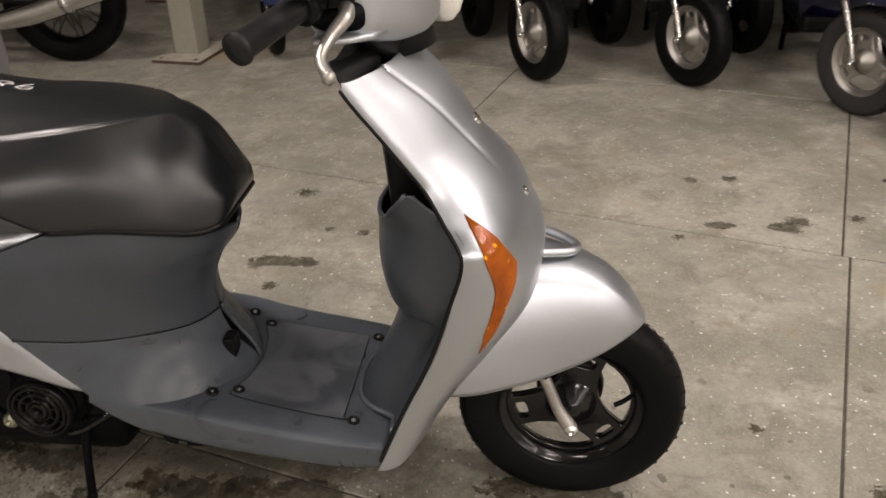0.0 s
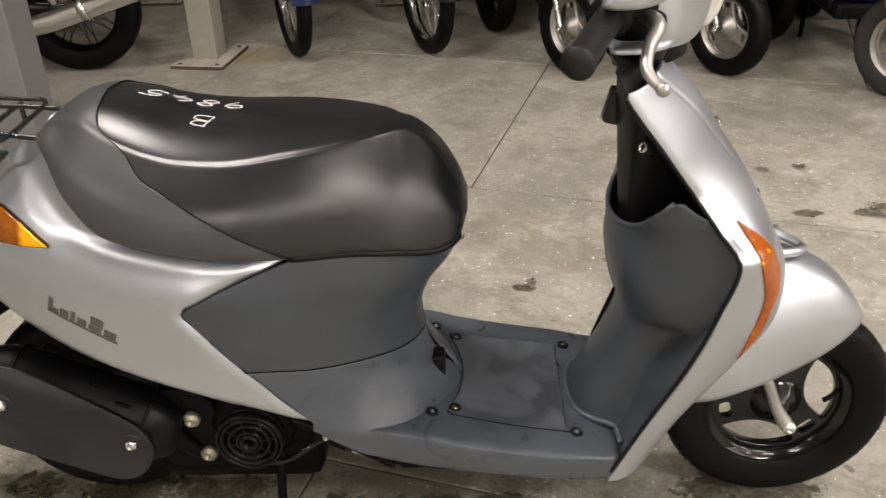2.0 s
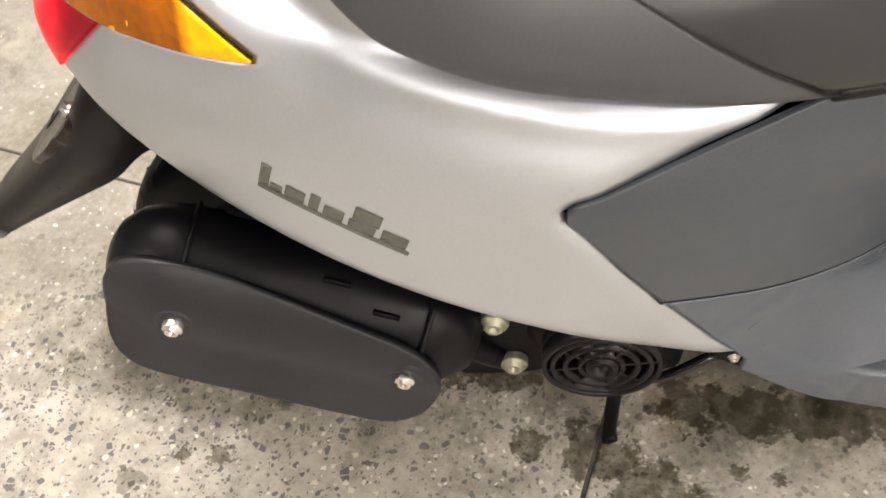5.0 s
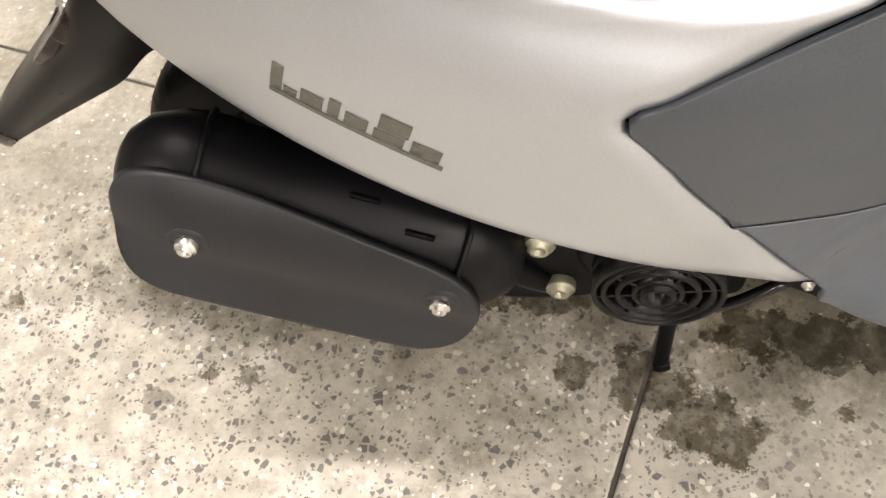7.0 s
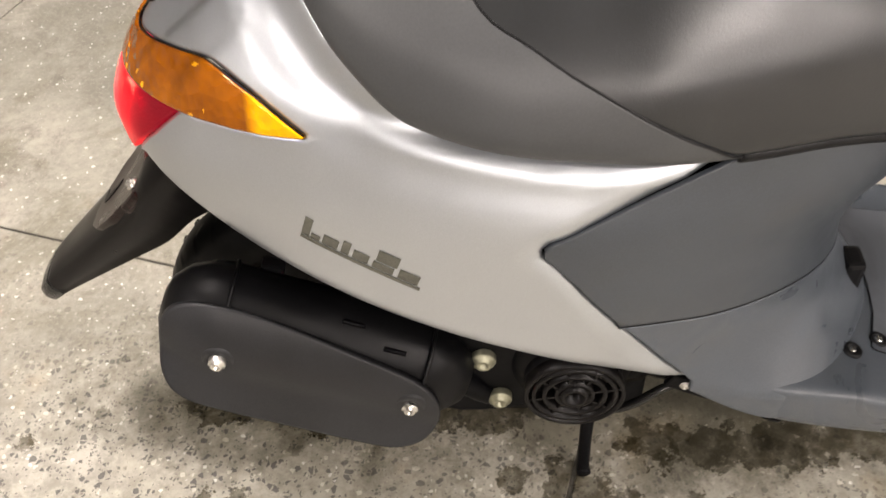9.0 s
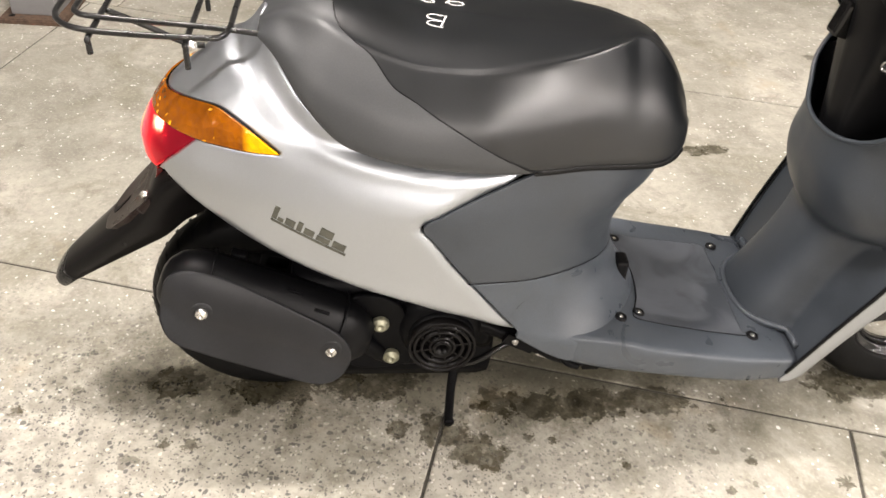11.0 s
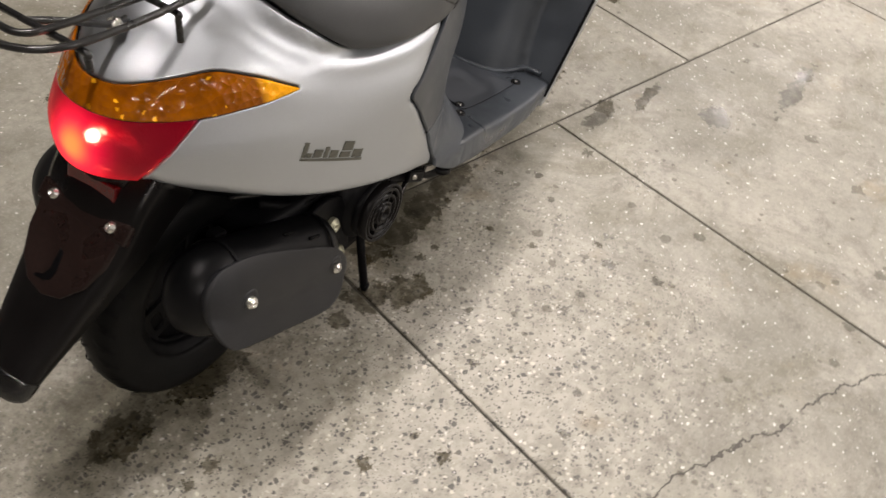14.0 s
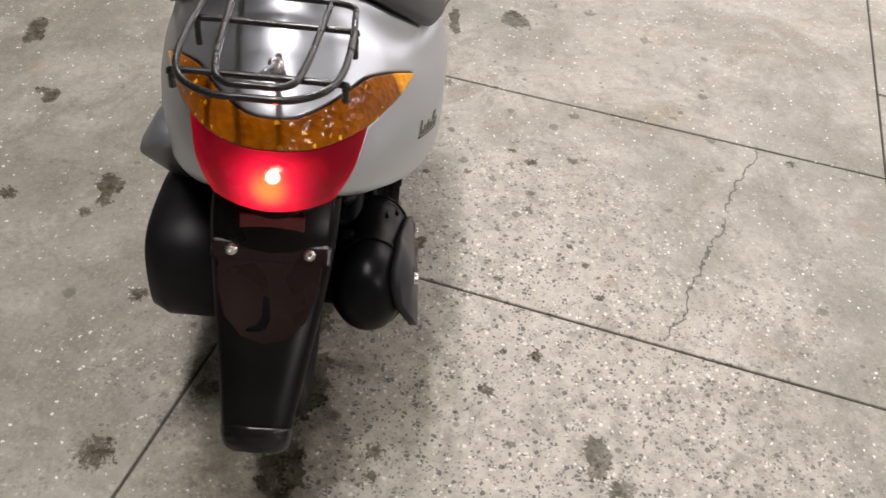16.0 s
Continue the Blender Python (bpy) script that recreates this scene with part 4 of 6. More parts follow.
R_Y = curve([-0.035, 0.0, 0.05, 0.1, 0.15, 0.2, 0.26, 0.35, 0.42, 0.48, 0.515, 0.56, 0.595, 0.606], [0.035, 0.062, 0.098, 0.124, 0.138, 0.145, 0.145, 0.128, 0.100, 0.062, 0.036, 0.042, 0.044, 0.028])
R_Z = curve([-0.035, 0.0, 0.05, 0.1, 0.15, 0.2, 0.26, 0.35, 0.42, 0.48, 0.515, 0.54, 0.565, 0.587, 0.600, 0.606], [0.757, 0.775, 0.782, 0.766, 0.750, 0.740, 0.736, 0.740, 0.744, 0.746, 0.742, 0.726, 0.698, 0.660, 0.632, 0.616])


def seat_section(x):
    w, zl, zt, ry, rz = S_W(x), S_LOW(x), S_TOP(x), R_Y(x), R_Z(x)
    rz = min(rz, zt - 0.004)
    lift, back = min(0.0075, (zt - rz) * 0.55), min(0.022, ry * 0.3)
    pts = [(w, zl), (w + 0.003, zl + (rz - zl) * 0.12), (w * 0.62 + ry * 0.38 + 0.008, zl + (rz - zl) * 0.55), (ry + 0.0035, rz - 0.0065 * min(1, (rz - zl) / 0.06)), (ry - back * 0.4, rz + lift * 0.4), (ry - back, rz + lift), (ry * 0.5, zt - (zt - rz - lift) * 0.35), (0, zt)]
    half = spline(pts, 6)
    return half


def seat_at(x, s):
    """s runs from -1 at the lower edge on the near side over the top (0) to 1."""
    half = seat_section(x)
    f = (1 - abs(s)) * (len(half) - 1)
    k = min(int(f), len(half) - 2)
    p = half[k] + (half[k + 1] - half[k]) * (f - k)
    return (x, (-1 if s < 0 else 1) * p[0], p[1])


def seat():
    rings = []
    xs = list(np.linspace(-0.035, 0.56, 60)) + list(np.linspace(0.566, 0.606, 14))
    for x in xs:
        half = seat_section(x)
        ring = [(x, -p[0], p[1]) for p in half] + [(x, p[0], p[1]) for p in reversed(half[:-1])]
        rings.append(ring)
    bm = loft(rings, closed=True, cap=True)
    cover = part("seat", bm, VINYL, scooter, "black vinyl seat with hand-written white marks")
    surf = surface(lambda a, b: seat_at(a, b / 0.25), lambda a, b: (0.2, 0, 0.6))
    # the smooth rear skirt: piping runs from the tip of the cowl round the back
    def s_for(x, z):
        lo, hi = -1.0, 0.0
        for _ in range(30):
            m = (lo + hi) / 2
            if seat_at(x, m)[2] < z: lo = m
            else: hi = m
        return lo
    pipe = [(0.352, -0.985 * 0.25)] + [(x, 0.25 * s_for(x, z)) for x, z in ((0.330, 0.6215), (0.300, 0.640), (0.260, 0.665), (0.220, 0.689), (0.182, 0.711), (0.145, 0.732))]
    sa = pipe[-1][1]
    pipe += [(0.116, sa + 0.30 * (-0.06 - sa)), (0.092, sa + 0.62 * (-0.06 - sa)), (0.074, -0.06), (0.066, 0)]
    pipe = [tuple(p) for p in spline(pipe, 4)]
    edge = [(x, -0.2495) for x in np.linspace(-0.032, 0.345, 30)]
    right = edge + pipe
    outline = [(x, s) for x, s in right] + [(x, -s) for x, s in reversed(right[:-1])]
    part("seat_skirt", panel(outline, surf, 0.010, 0.005, 0.0022, lip=0.002), SKIRT_MAT, cover, "smooth dark grey rear seat skirt")
    line = []
    for x, s in pipe:
        p, nn = surf(x, s)
        line.append(p + nn * 0.0018)
    line += [Vector((p.x, -p.y, p.z)) for p in reversed(line[:-1])]
    part("piping", tube(line, 0.0012, 6, smooth=1), DARK_PLASTIC, cover)
    # lower rim of the seat base
    rim = [Vector(seat_at(x, -1)) + Vector((0, 0.004, -0.003)) for x in np.linspace(0.35, 0.590, 24)]
    rim += [Vector((p.x, -p.y, p.z)) for p in reversed(rim)]
    part("seat_base", tube(rim, 0.006, 8, smooth=1), DARK_PLASTIC, cover)
    return cover, surf


SEAT, SEAT_SURF = seat()


def seat_marks():
    """Hand-written characters laid on the seat's top, read from the far side."""
    strokes = {
        "9": [[(0.85, 0.75), (0.5, 1.0), (0.12, 0.8), (0.3, 0.5), (0.75, 0.6), (0.88, 0.85), (0.8, 0.4), (0.62, 0.0)]],
        "8": [[(0.85, 0.85), (0.45, 1.0), (0.2, 0.78), (0.5, 0.52), (0.85, 0.25), (0.5, 0.0), (0.15, 0.22), (0.5, 0.52), (0.88, 0.8)]],
        "4": [[(0.45, 1.0), (0.1, 0.4), (0.95, 0.42)], [(0.72, 0.75), (0.62, 0.0)]],
        "5": [[(0.95, 1.0), (0.3, 0.95), (0.2, 0.55), (0.7, 0.6), (0.85, 0.25), (0.5, 0.0), (0.1, 0.1)]],
        "B": [[(0.2, 1.0), (0.15, 0.0)], [(0.1, 0.98), (0.75, 0.9), (0.7, 0.6), (0.2, 0.5), (0.85, 0.4), (0.8, 0.08), (0.1, 0.02)]],
    }
    rows = [("9", 0.262, 0.058), ("8", 0.222, 0.050), ("4", 0.184, 0.044), ("5", 0.146, 0.036), ("B", 0.228, -0.020)]
    for ch, x0, y0 in rows:
        bm = bmesh.new()
        for st in strokes[ch]:
            pts = []
            for a, b in spline(st, 6):
                x, y = x0 - (a + 0.25 * b - 0.12) * 0.033, y0 - b * 0.034
                half = seat_section(x)
                zz = float(np.interp(abs(y), [p[0] for p in reversed(half)][:20], [p[1] for p in reversed(half)][:20]))
                pts.append(Vector((x, y, zz)))
            ring = []
            for k, p in enumerate(pts):
                d = pts[min(k + 1, len(pts) - 1)] - pts[max(k - 1, 0)]
                nrm = Vector((-d.y, d.x, 0)).normalized() * 0.0014
                ring.append([p + nrm + Vector((0, 0, 0.0003)), p + Vector((0, 0, 0.0010)), p - nrm + Vector((0, 0, 0.0003))])
            loft(ring, closed=False, bm=bm)
        part("marking", bm, WHITE_MARK, SEAT, "white hand-written character " + ch)


seat_marks()


def logo():
    """A maker's mark on the cowl as plain blocks over a bar, on both sides."""
    for s in (1, -1):
        bm = bmesh.new()
        ax, az, bx, bz = -0.022, 0.528, 0.083, 0.482

        def quad(a0, a1, h0, h1):
            pts = []
            for a, h in ((a0, h0), (a1, h0), (a1 + (h1 - h0) * 0.0, h1), (a0, h1)):
                x, z = ax + (bx - ax) * a + h * 0.35, az + (bz - az) * a + h * 0.94
                pts.append((s * u_at(x, z), z))
            panel(pts, BODY, 0.006, 0.0006, 0.0007, bm=bm, lip=0.0004)
        quad(0.0, 1.0, 0.0, 0.004)
        for a0, a1, h0, h1 in ((0.0, 0.065, 0.0055, 0.028), (0.075, 0.15, 0.0055, 0.012), (0.17, 0.295, 0.0055, 0.018), (0.325, 0.39, 0.0055, 0.0225), (0.42, 0.55, 0.0055, 0.0170), (0.585, 0.76, 0.0055, 0.0145), (0.60, 0.775, 0.0165, 0.031), (0.80, 0.97, 0.0055, 0.018)):
            quad(a0, a1, h0, h1)
        part("badge", bm, LOGO, scooter, "dark grey block decal over a thin bar")


logo()

# ---- step, floor board
def step_board():
    rings = []
    for x in np.linspace(0.40, 0.848, 40):
        w, zt, zb = F_W(x) - 0.006 * max(0.0, (0.46 - x) / 0.06), F_Z(x), F_B(x)
        half = [(0, zt), (w * 0.5, zt), (w - 0.040, zt), (w - 0.014, zt - 0.0005), (w - 0.005, zt - 0.003), (w - 0.001, zt - 0.009), (w - 0.002, (zt + zb) / 2), (w - 0.007, zb + 0.006), (w - 0.022, zb)]
        half = spline(half, 3)
        rings.append([(x, -p[0], p[1]) for p in reversed(half)] + [(x, p[0], p[1]) for p in half[1:]])
    board = part("step_board", loft(rings, closed=True), STEP_MAT, scooter, "grey moulded plastic foot board")
    top = lambda x, y: (Vector((x, y, F_Z(x) + 0.0008)), Vector((0.17, 0, 1)).normalized())
    lid = [tuple(p) for p in spline([(0.567, -0.112), (0.590, -0.120), (0.757, -0.126), (0.7655, -0.120)], 4)] + [(0.766, 0.12), (0.757, 0.126)] + [tuple(p) for p in spline([(0.590, 0.120), (0.567, 0.112), (0.585, 0.06), (0.592, 0.0), (0.585, -0.06)], 4)]
    part("battery_lid", panel(lid, top, 0.014, 0.003, 0.0012), LID_MAT, board, "inset grey lid with worn sheen")
    groove = [top(x, y)[0] + Vector((0, 0, 0.0004)) for x, y in resample(lid, 0.02)]
    part("lid_groove", tube(groove, 0.0009, 6, smooth=1, closed=True), ENGINE, board)
    for x, y in ((0.541, 0.126), (0.541, -0.124), (0.579, 0.105), (0.579, -0.101), (0.783, 0.125), (0.783, -0.124)):
        bm = lathe([(0.0, -0.001), (0.0045, -0.001), (0.0065, 0.0018), (0.0085, 0.0025), (0.0105, 0.0012), (0.011, -0.004)], (0, 0, 0), "z", 18)
        bmesh.ops.transform(bm, matrix=pose(x, y, F_Z(x) + 0.0018, 0, 10, 0), verts=bm.verts)
        part("screw_seat", bm, DARK_PLASTIC, board)
        part("screw", lathe([(0, 0.0024), (0.003, 0.0022), (0.0042, 0.001), (0.0042, -0.002)], (x, y, F_Z(x) + 0.002), "z", 14), STEEL, board)
    # small catch at the foot of the column
    part("bag_hook", box((0.552, -0.035, 0.312), (0.022, 0.034, 0.048), 0.006), DARK_PLASTIC, scooter, smooth=False)
    # low keel pieces and brackets under the board
    part("frame_tube", tube([(0.24, -0.10, 0.27), (0.36, -0.12, 0.235), (0.46, -0.13, 0.19), (0.62, -0.13, 0.172), (0.80, -0.11, 0.16)], 0.014, 10), ENGINE, scooter)
    part("frame_tube", tube([(0.24, 0.10, 0.27), (0.36, 0.12, 0.235), (0.46, 0.13, 0.19), (0.62, 0.13, 0.172), (0.80, 0.11, 0.16)], 0.014, 10), ENGINE, scooter)
    bolt("frame_bolt", (0.362, -0.140, 0.238), (0, -1, 0), 0.006, ALU, scooter)
    part("bracket", box((0.37, -0.138, 0.232), (0.06, 0.008, 0.022), 0.003, Euler((0, 0.5, 0)).to_matrix()), ENGINE, scooter, smooth=False)
    part("clamp", tube([(0.44, -0.125, 0.205), (0.455, -0.148, 0.195), (0.475, -0.150, 0.186)], 0.007, 8), ENGINE, scooter)
    part("bracket", box((0.43, -0.135, 0.205), (0.05, 0.006, 0.03), 0.002, Euler((0, 0.4, 0)).to_matrix()), ALU, scooter, smooth=False)
    part("bracket", box((0.50, -0.135, 0.182), (0.03, 0.02, 0.022), 0.003), ENGINE, scooter, smooth=False)


step_board()

# ---- leg shield and front cover
E_X = curve([0.165, 0.30, 0.43, 0.52, 0.602, 0.64, 0.69, 0.75, 0.83, 0.87], [0.828, 0.880, 0.935, 0.964, 0.984, 0.957, 0.920, 0.877, 0.819, 0.798])
E_Y = curve([0.165, 0.30, 0.43, 0.52, 0.602, 0.64, 0.69, 0.75, 0.83, 0.87], [0.174, 0.192, 0.206, 0.213, 0.216, 0.186, 0.158, 0.162, 0.166, 0.16])
C_X = curve([0.165, 0.30, 0.43, 0.50, 0.538, 0.587, 0.655, 0.724, 0.794, 0.832, 0.87], [0.890, 0.955, 1.045, 1.092, 1.098, 1.076, 1.040, 0.993, 0.945, 0.905, 0.872])
N_F = curve([0.165, 0.43, 0.57, 0.65, 0.87], [4.0, 3.6, 2.2, 2.3, 2.5])


def front_at(u, z):
    """Rounded below; above it a narrow edge strip, a flank and a raised middle that tapers downwards."""
    ph = max(-1.0, min(1.0, u / U / (math.pi / 2)))
    a = math.pi / 2 * (1 - abs(ph))
    n = N_F(z)
    ex, ey, cx = E_X(z), E_Y(z), C_X(z)
    x = ex + (cx - ex) * max(0.0, math.sin(a)) ** (2 / n)
    y = ey * max(0.0, math.cos(a)) ** (2 / n)
    w = min(1.0, max(0.0, (z - 0.645) / 0.085))
    w = w * w * (3 - 2 * w)
    if w > 0:
        ky = max(0.012, 0.015 + (z - 0.62) / 0.214 * 0.081)
        kx = ex + (cx - ex) * (1 - 0.26 * (ky / 0.096) ** 1.2)
        t = abs(ph)
        s = ky / ey * 0.86
        if t > 0.90:
            f = (t - 0.90) / 0.10
            qx, qy = ex + 0.015 - 0.015 * f, ey - 0.004 + 0.004 * (1 - (1 - f) ** 2)
        elif t > s:
            f = (t - s) / (0.90 - s)
            bow = 0.007 * 4 * f * (1 - f)
            qx, qy = kx + (ex + 0.015 - kx) * f + bow * 0.6, ky + (ey - 0.004 - ky) * f + bow * 0.8
        else:
            f = t / s
            qx, qy = cx + (kx - cx) * f * f, ky * f
        dip = max(0.0, 1 - abs(t - s - 0.015) / 0.04)
        qx -= 0.0035 * dip * dip
        x, y = x + (qx - x) * w, y + (qy - y) * w
    return (x, -y if u > 0 else y, z)


def fu(x, z):
    n = N_F(z)
    r = min(1.0, max(0.0, (x - E_X(z)) / (C_X(z) - E_X(z))))
    return U * (math.pi / 2) * (1 - math.asin(r ** (n / 2)) / (math.pi / 2))


FRONT = surface(front_at, lambda u, z: (0.86, 0, z - 0.02))
UE = U * math.pi / 2


def front_cover():
    half = [(0.0, 0.30)] + [(UE * 0.25, 0.28), (UE * 0.5, 0.23), (UE * 0.8, 0.18)] + [(UE * 0.999, z) for z in np.linspace(0.166, 0.83, 60)] + [(UE * 0.95, 0.840), (UE * 0.7, 0.845), (UE * 0.3, 0.850), (0.0, 0.852)]
    ind = spline([(0.983, 0.652), (1.030, 0.616), (1.056, 0.572)], 4) + spline([(1.046, 0.52), (1.028, 0.475), (1.004, 0.434)], 4) + spline([(1.012, 0.47), (1.024, 0.51), (1.028, 0.548), (1.014, 0.598)], 4)
    ind = [(fu(x, z), z) for x, z in ind]
    holes = [[(s * u, z) for u, z in ind] for s in (1, -1)]
    cov = part("front_cover", panel(mirror_half(half), FRONT, 0.0065, 0.006, holes=holes), SILVER, scooter, "silver front cover and leg shield")
    for s in (1, -1):
        part("turn_signal", panel([(s * u, z) for u, z in ind], FRONT, 0.005, 0.012, 0.002), AMBER_FRONT, cov, "orange front turn signal lens")
    # two small badges down the middle
    for z, r in ((0.732, 0.010), (0.612, 0.008)):
        p, nn = FRONT(0.0, z)
        bm = lathe([(0, 0.004), (r * 0.7, 0.0035), (r, 0.001), (r, -0.006)], (0, 0, 0), "z", 18)
        bmesh.ops.transform(bm, matrix=Matrix.Translation(p + nn * 0.001) @ nn.to_track_quat("Z", "Y").to_matrix().to_4x4(), verts=bm.verts)
        part("emblem", bm, CHROME, cov, "small round chrome emblem")
    return cov


front_cover()


def leg_shield():
    """Dark inner side with the open glove box and the swelling above the step."""
    depth = curve([0.20, 0.26, 0.34, 0.42, 0.455, 0.50, 0.56, 0.63, 0.70], [0.072, 0.064, 0.058, 0.066, 0.094, 0.120, 0.142, 0.154, 0.154])
    wide = curve([0.20, 0.34, 0.42, 0.46, 0.52, 0.60, 0.65, 0.70], [0.108, 0.094, 0.104, 0.165, 0.187, 0.190, 0.176, 0.156])

    SQUARE = curve([0.20, 0.43, 0.50, 0.56, 0.70], [3.4, 3.4, 3.2, 2.5, 2.1])

    def inner(y, z):
        ye = E_Y(z) - 0.004
        t = min(1.0, abs(y) / ye)
        w = wide(z)
        k = max(0.0, 1 - (min(abs(y), w) / w) ** SQUARE(z)) ** 0.7
        side = -0.012 * (1 - t)
        return (E_X(z) + 0.006 - depth(z) * k + side, y, z)
    surf = surface(inner, lambda y, z: (1.2, 0, z))
    rim = lambda y: 0.590 + 0.084 * (1 - max(0.0, 1 - (abs(y) / 0.1545) ** 2.7) ** 0.7)
    half = [(0.0, 0.205), (0.08, 0.205), (0.14, 0.200), (E_Y(0.20) - 0.006, 0.195)] + [(E_Y(z) - 0.003, z) for z in np.linspace(0.21, 0.60, 30)] + [(E_Y(z) - 0.003, z) for z in (0.62, 0.635, 0.648, 0.660, 0.668, 0.674)] + [(y, rim(y)) for y in (0.1535, 0.151, 0.147, 0.141, 0.133, 0.122, 0.11, 0.09, 0.07, 0.05, 0.025, 0.0)]
    ls = part("leg_shield", panel(mirror_half(half), surf, 0.010, 0.004, lip=0.002), GREY_PLASTIC, scooter, "dark grey inner leg shield with glove box")
    foot = []
    for y in np.linspace(-0.150, 0.150, 31):
        z = 0.236
        foot.append(Vector(inner(y, z)) + Vector((-0.006, 0, -0.006)))
    part("foot_bead", tube(foot, 0.0055, 8, smooth=1), STEP_MAT, ls)
    # rolled rim of the glove box and its dark pocket
    line = []
    for y in np.linspace(-0.154, 0.154, 47):
        line.append(Vector(inner(y, rim(y))) + Vector((0.003, 0, 0.001)))
    part("box_rim", tube(line, 0.0042, 8, smooth=1), GREY_PLASTIC, ls)
    rings = []
    for k, dz in ((0.97, -0.002), (0.94, -0.04), (0.86, -0.12)):
        ring = []
        for y in np.linspace(-0.150, 0.150, 25):
            z = rim(y) + dz
            p = Vector(inner(y, z))
            ring.append((0.915 + (p.x + 0.006 - 0.915) * k, y * k, z))
        ring += [(0.940, 0.142 * k, 0.670 + dz), (0.940, -0.142 * k, 0.670 + dz)]
        rings.append(ring)
    bm = loft(rings, True, False)
    bm.verts.ensure_lookup_table()
    bm.faces.new([bm.verts[k] for k in range(len(bm.verts) - 27, len(bm.verts))])
    part("box_pocket", bm, DARK_PLASTIC, ls, "black inside of the glove box")
    # upper inner cover round the steering head, key lock, switch
    rings = []
    for z in np.linspace(0.50, 0.865, 20):
        x, w = 0.905 - (z - 0.5) * 0.13, E_Y(z) - 0.010
        back = 0.052 - 0.02 * (z - 0.5) / 0.365
        sunk = 0.004 + 0.016 * min(1.0, max(0.0, (0.70 - z) / 0.04))
        stem = 0.046 + 0.022 * min(1.0, max(0.0, (z - 0.62) / 0.12))
        half = [(x - back, 0), (x - back + 0.008, stem * 0.6), (x - back * 0.45, stem), (max(x, E_X(z) + 0.4 * sunk), stem + 0.018), (E_X(z) + sunk, w), (E_X(z) + sunk + 0.004, w * 0.9)]
        half = spline(half, 4)
        rings.append([(p[0], -p[1], z) for p in half] + [(p[0], p[1], z) for p in reversed(half[1:])])
    up = part("inner_cover", loft(rings, True, True), DARK_PLASTIC, scooter, "black steering head cover")
    turn = Matrix.Translation((0.862, -0.080, 0.727)) @ Vector((-0.8, -0.35, 0.45)).to_track_quat("Z", "Y").to_matrix().to_4x4()
    bm = lathe([(0, -0.001), (0.0045, -0.001), (0.0060, 0.0012), (0.0095, 0.0), (0.0095, -0.02)], (0, 0, 0), "z", 24)
    bmesh.ops.transform(bm, matrix=turn, verts=bm.verts)
    lock = part("key_lock", bm, DARK_PLASTIC, up, "black ignition lock with a bright ring")
    bm = lathe([(0.0050, 0.0006), (0.0060, 0.0026), (0.0078, 0.0024), (0.0086, 0.0004)], (0, 0, 0), "z", 24)
    bmesh.ops.transform(bm, matrix=turn, verts=bm.verts)
    part("lock_ring", bm, STEEL, lock, "bright steel ring")
    part("hook", box((0.835, 0.02, 0.755), (0.03, 0.03, 0.055), 0.006, Euler((0, 0.25, 0)).to_matrix()), GLOSS_BLACK, up, smooth=False)
    edge = [Vector((E_X(z) + 0.001, -E_Y(z) + 0.002, z)) for z in np.linspace(0.19, 0.83, 64)]
    for s in (1, -1):
        part("edge_trim", tube([Vector((p.x - 0.002, s * p.y, p.z)) for p in edge], 0.0034, 8, smooth=1), DARK_PLASTIC, up)


leg_shield()


def front_fender():
    top = curve([0.95, 1.05, 1.118, 1.193, 1.235, 1.258, 1.268], [0.515, 0.518, 0.509, 0.480, 0.442, 0.408, 0.392])
    low = curve([0.95, 0.972, 1.06, 1.14, 1.20, 1.245, 1.268], [0.318, 0.318, 0.322, 0.338, 0.358, 0.378, 0.386])
    wide = curve([0.95, 0.98, 1.06, 1.14, 1.20, 1.235, 1.258, 1.268], [0.158, 0.155, 0.128, 0.098, 0.074, 0.055, 0.034, 0.018])
    rings = []
    for x in list(np.linspace(0.955, 1.235, 26)) + list(np.linspace(1.241, 1.268, 8)):
        w, zt, zl = wide(x), top(x), low(x)
        h = zt - zl
        half = [(w, zl), (w * 1.0, zl + h * 0.25), (w * 0.93, zl + h * 0.55), (w * 0.70, zl + h * 0.84), (w * 0.36, zt - h * 0.035), (0, zt)]
        half = spline(half, 4)
        outer = [(x, -p[0], p[1]) for p in half] + [(x, p[0], p[1]) for p in reversed(half[:-1])]
        inner = [(x - 0.002, p[0] * (1 - 0.004 / w), p[1] - 0.004 * (p[1] - zl) / h) for p in half]
        inner = inner + [(x - 0.002, -p[1], p[2]) for p in reversed(inner[:-1])]
        rings.append(outer + [(q[0], q[1], q[2]) for q in inner])
    fend = part("front_fender", loft(rings, True, True), SILVER, scooter, "silver front mudguard over the wheel")
    part("fender_trim", tube([(1.06, -0.045, 0.524), (1.10, -0.038, 0.522), (1.135, -0.022, 0.516), (1.15, 0, 0.512), (1.135, 0.022, 0.516), (1.10, 0.038, 0.522), (1.06, 0.045, 0.524)], 0.008, 8), SILVER, fend)


front_fender()


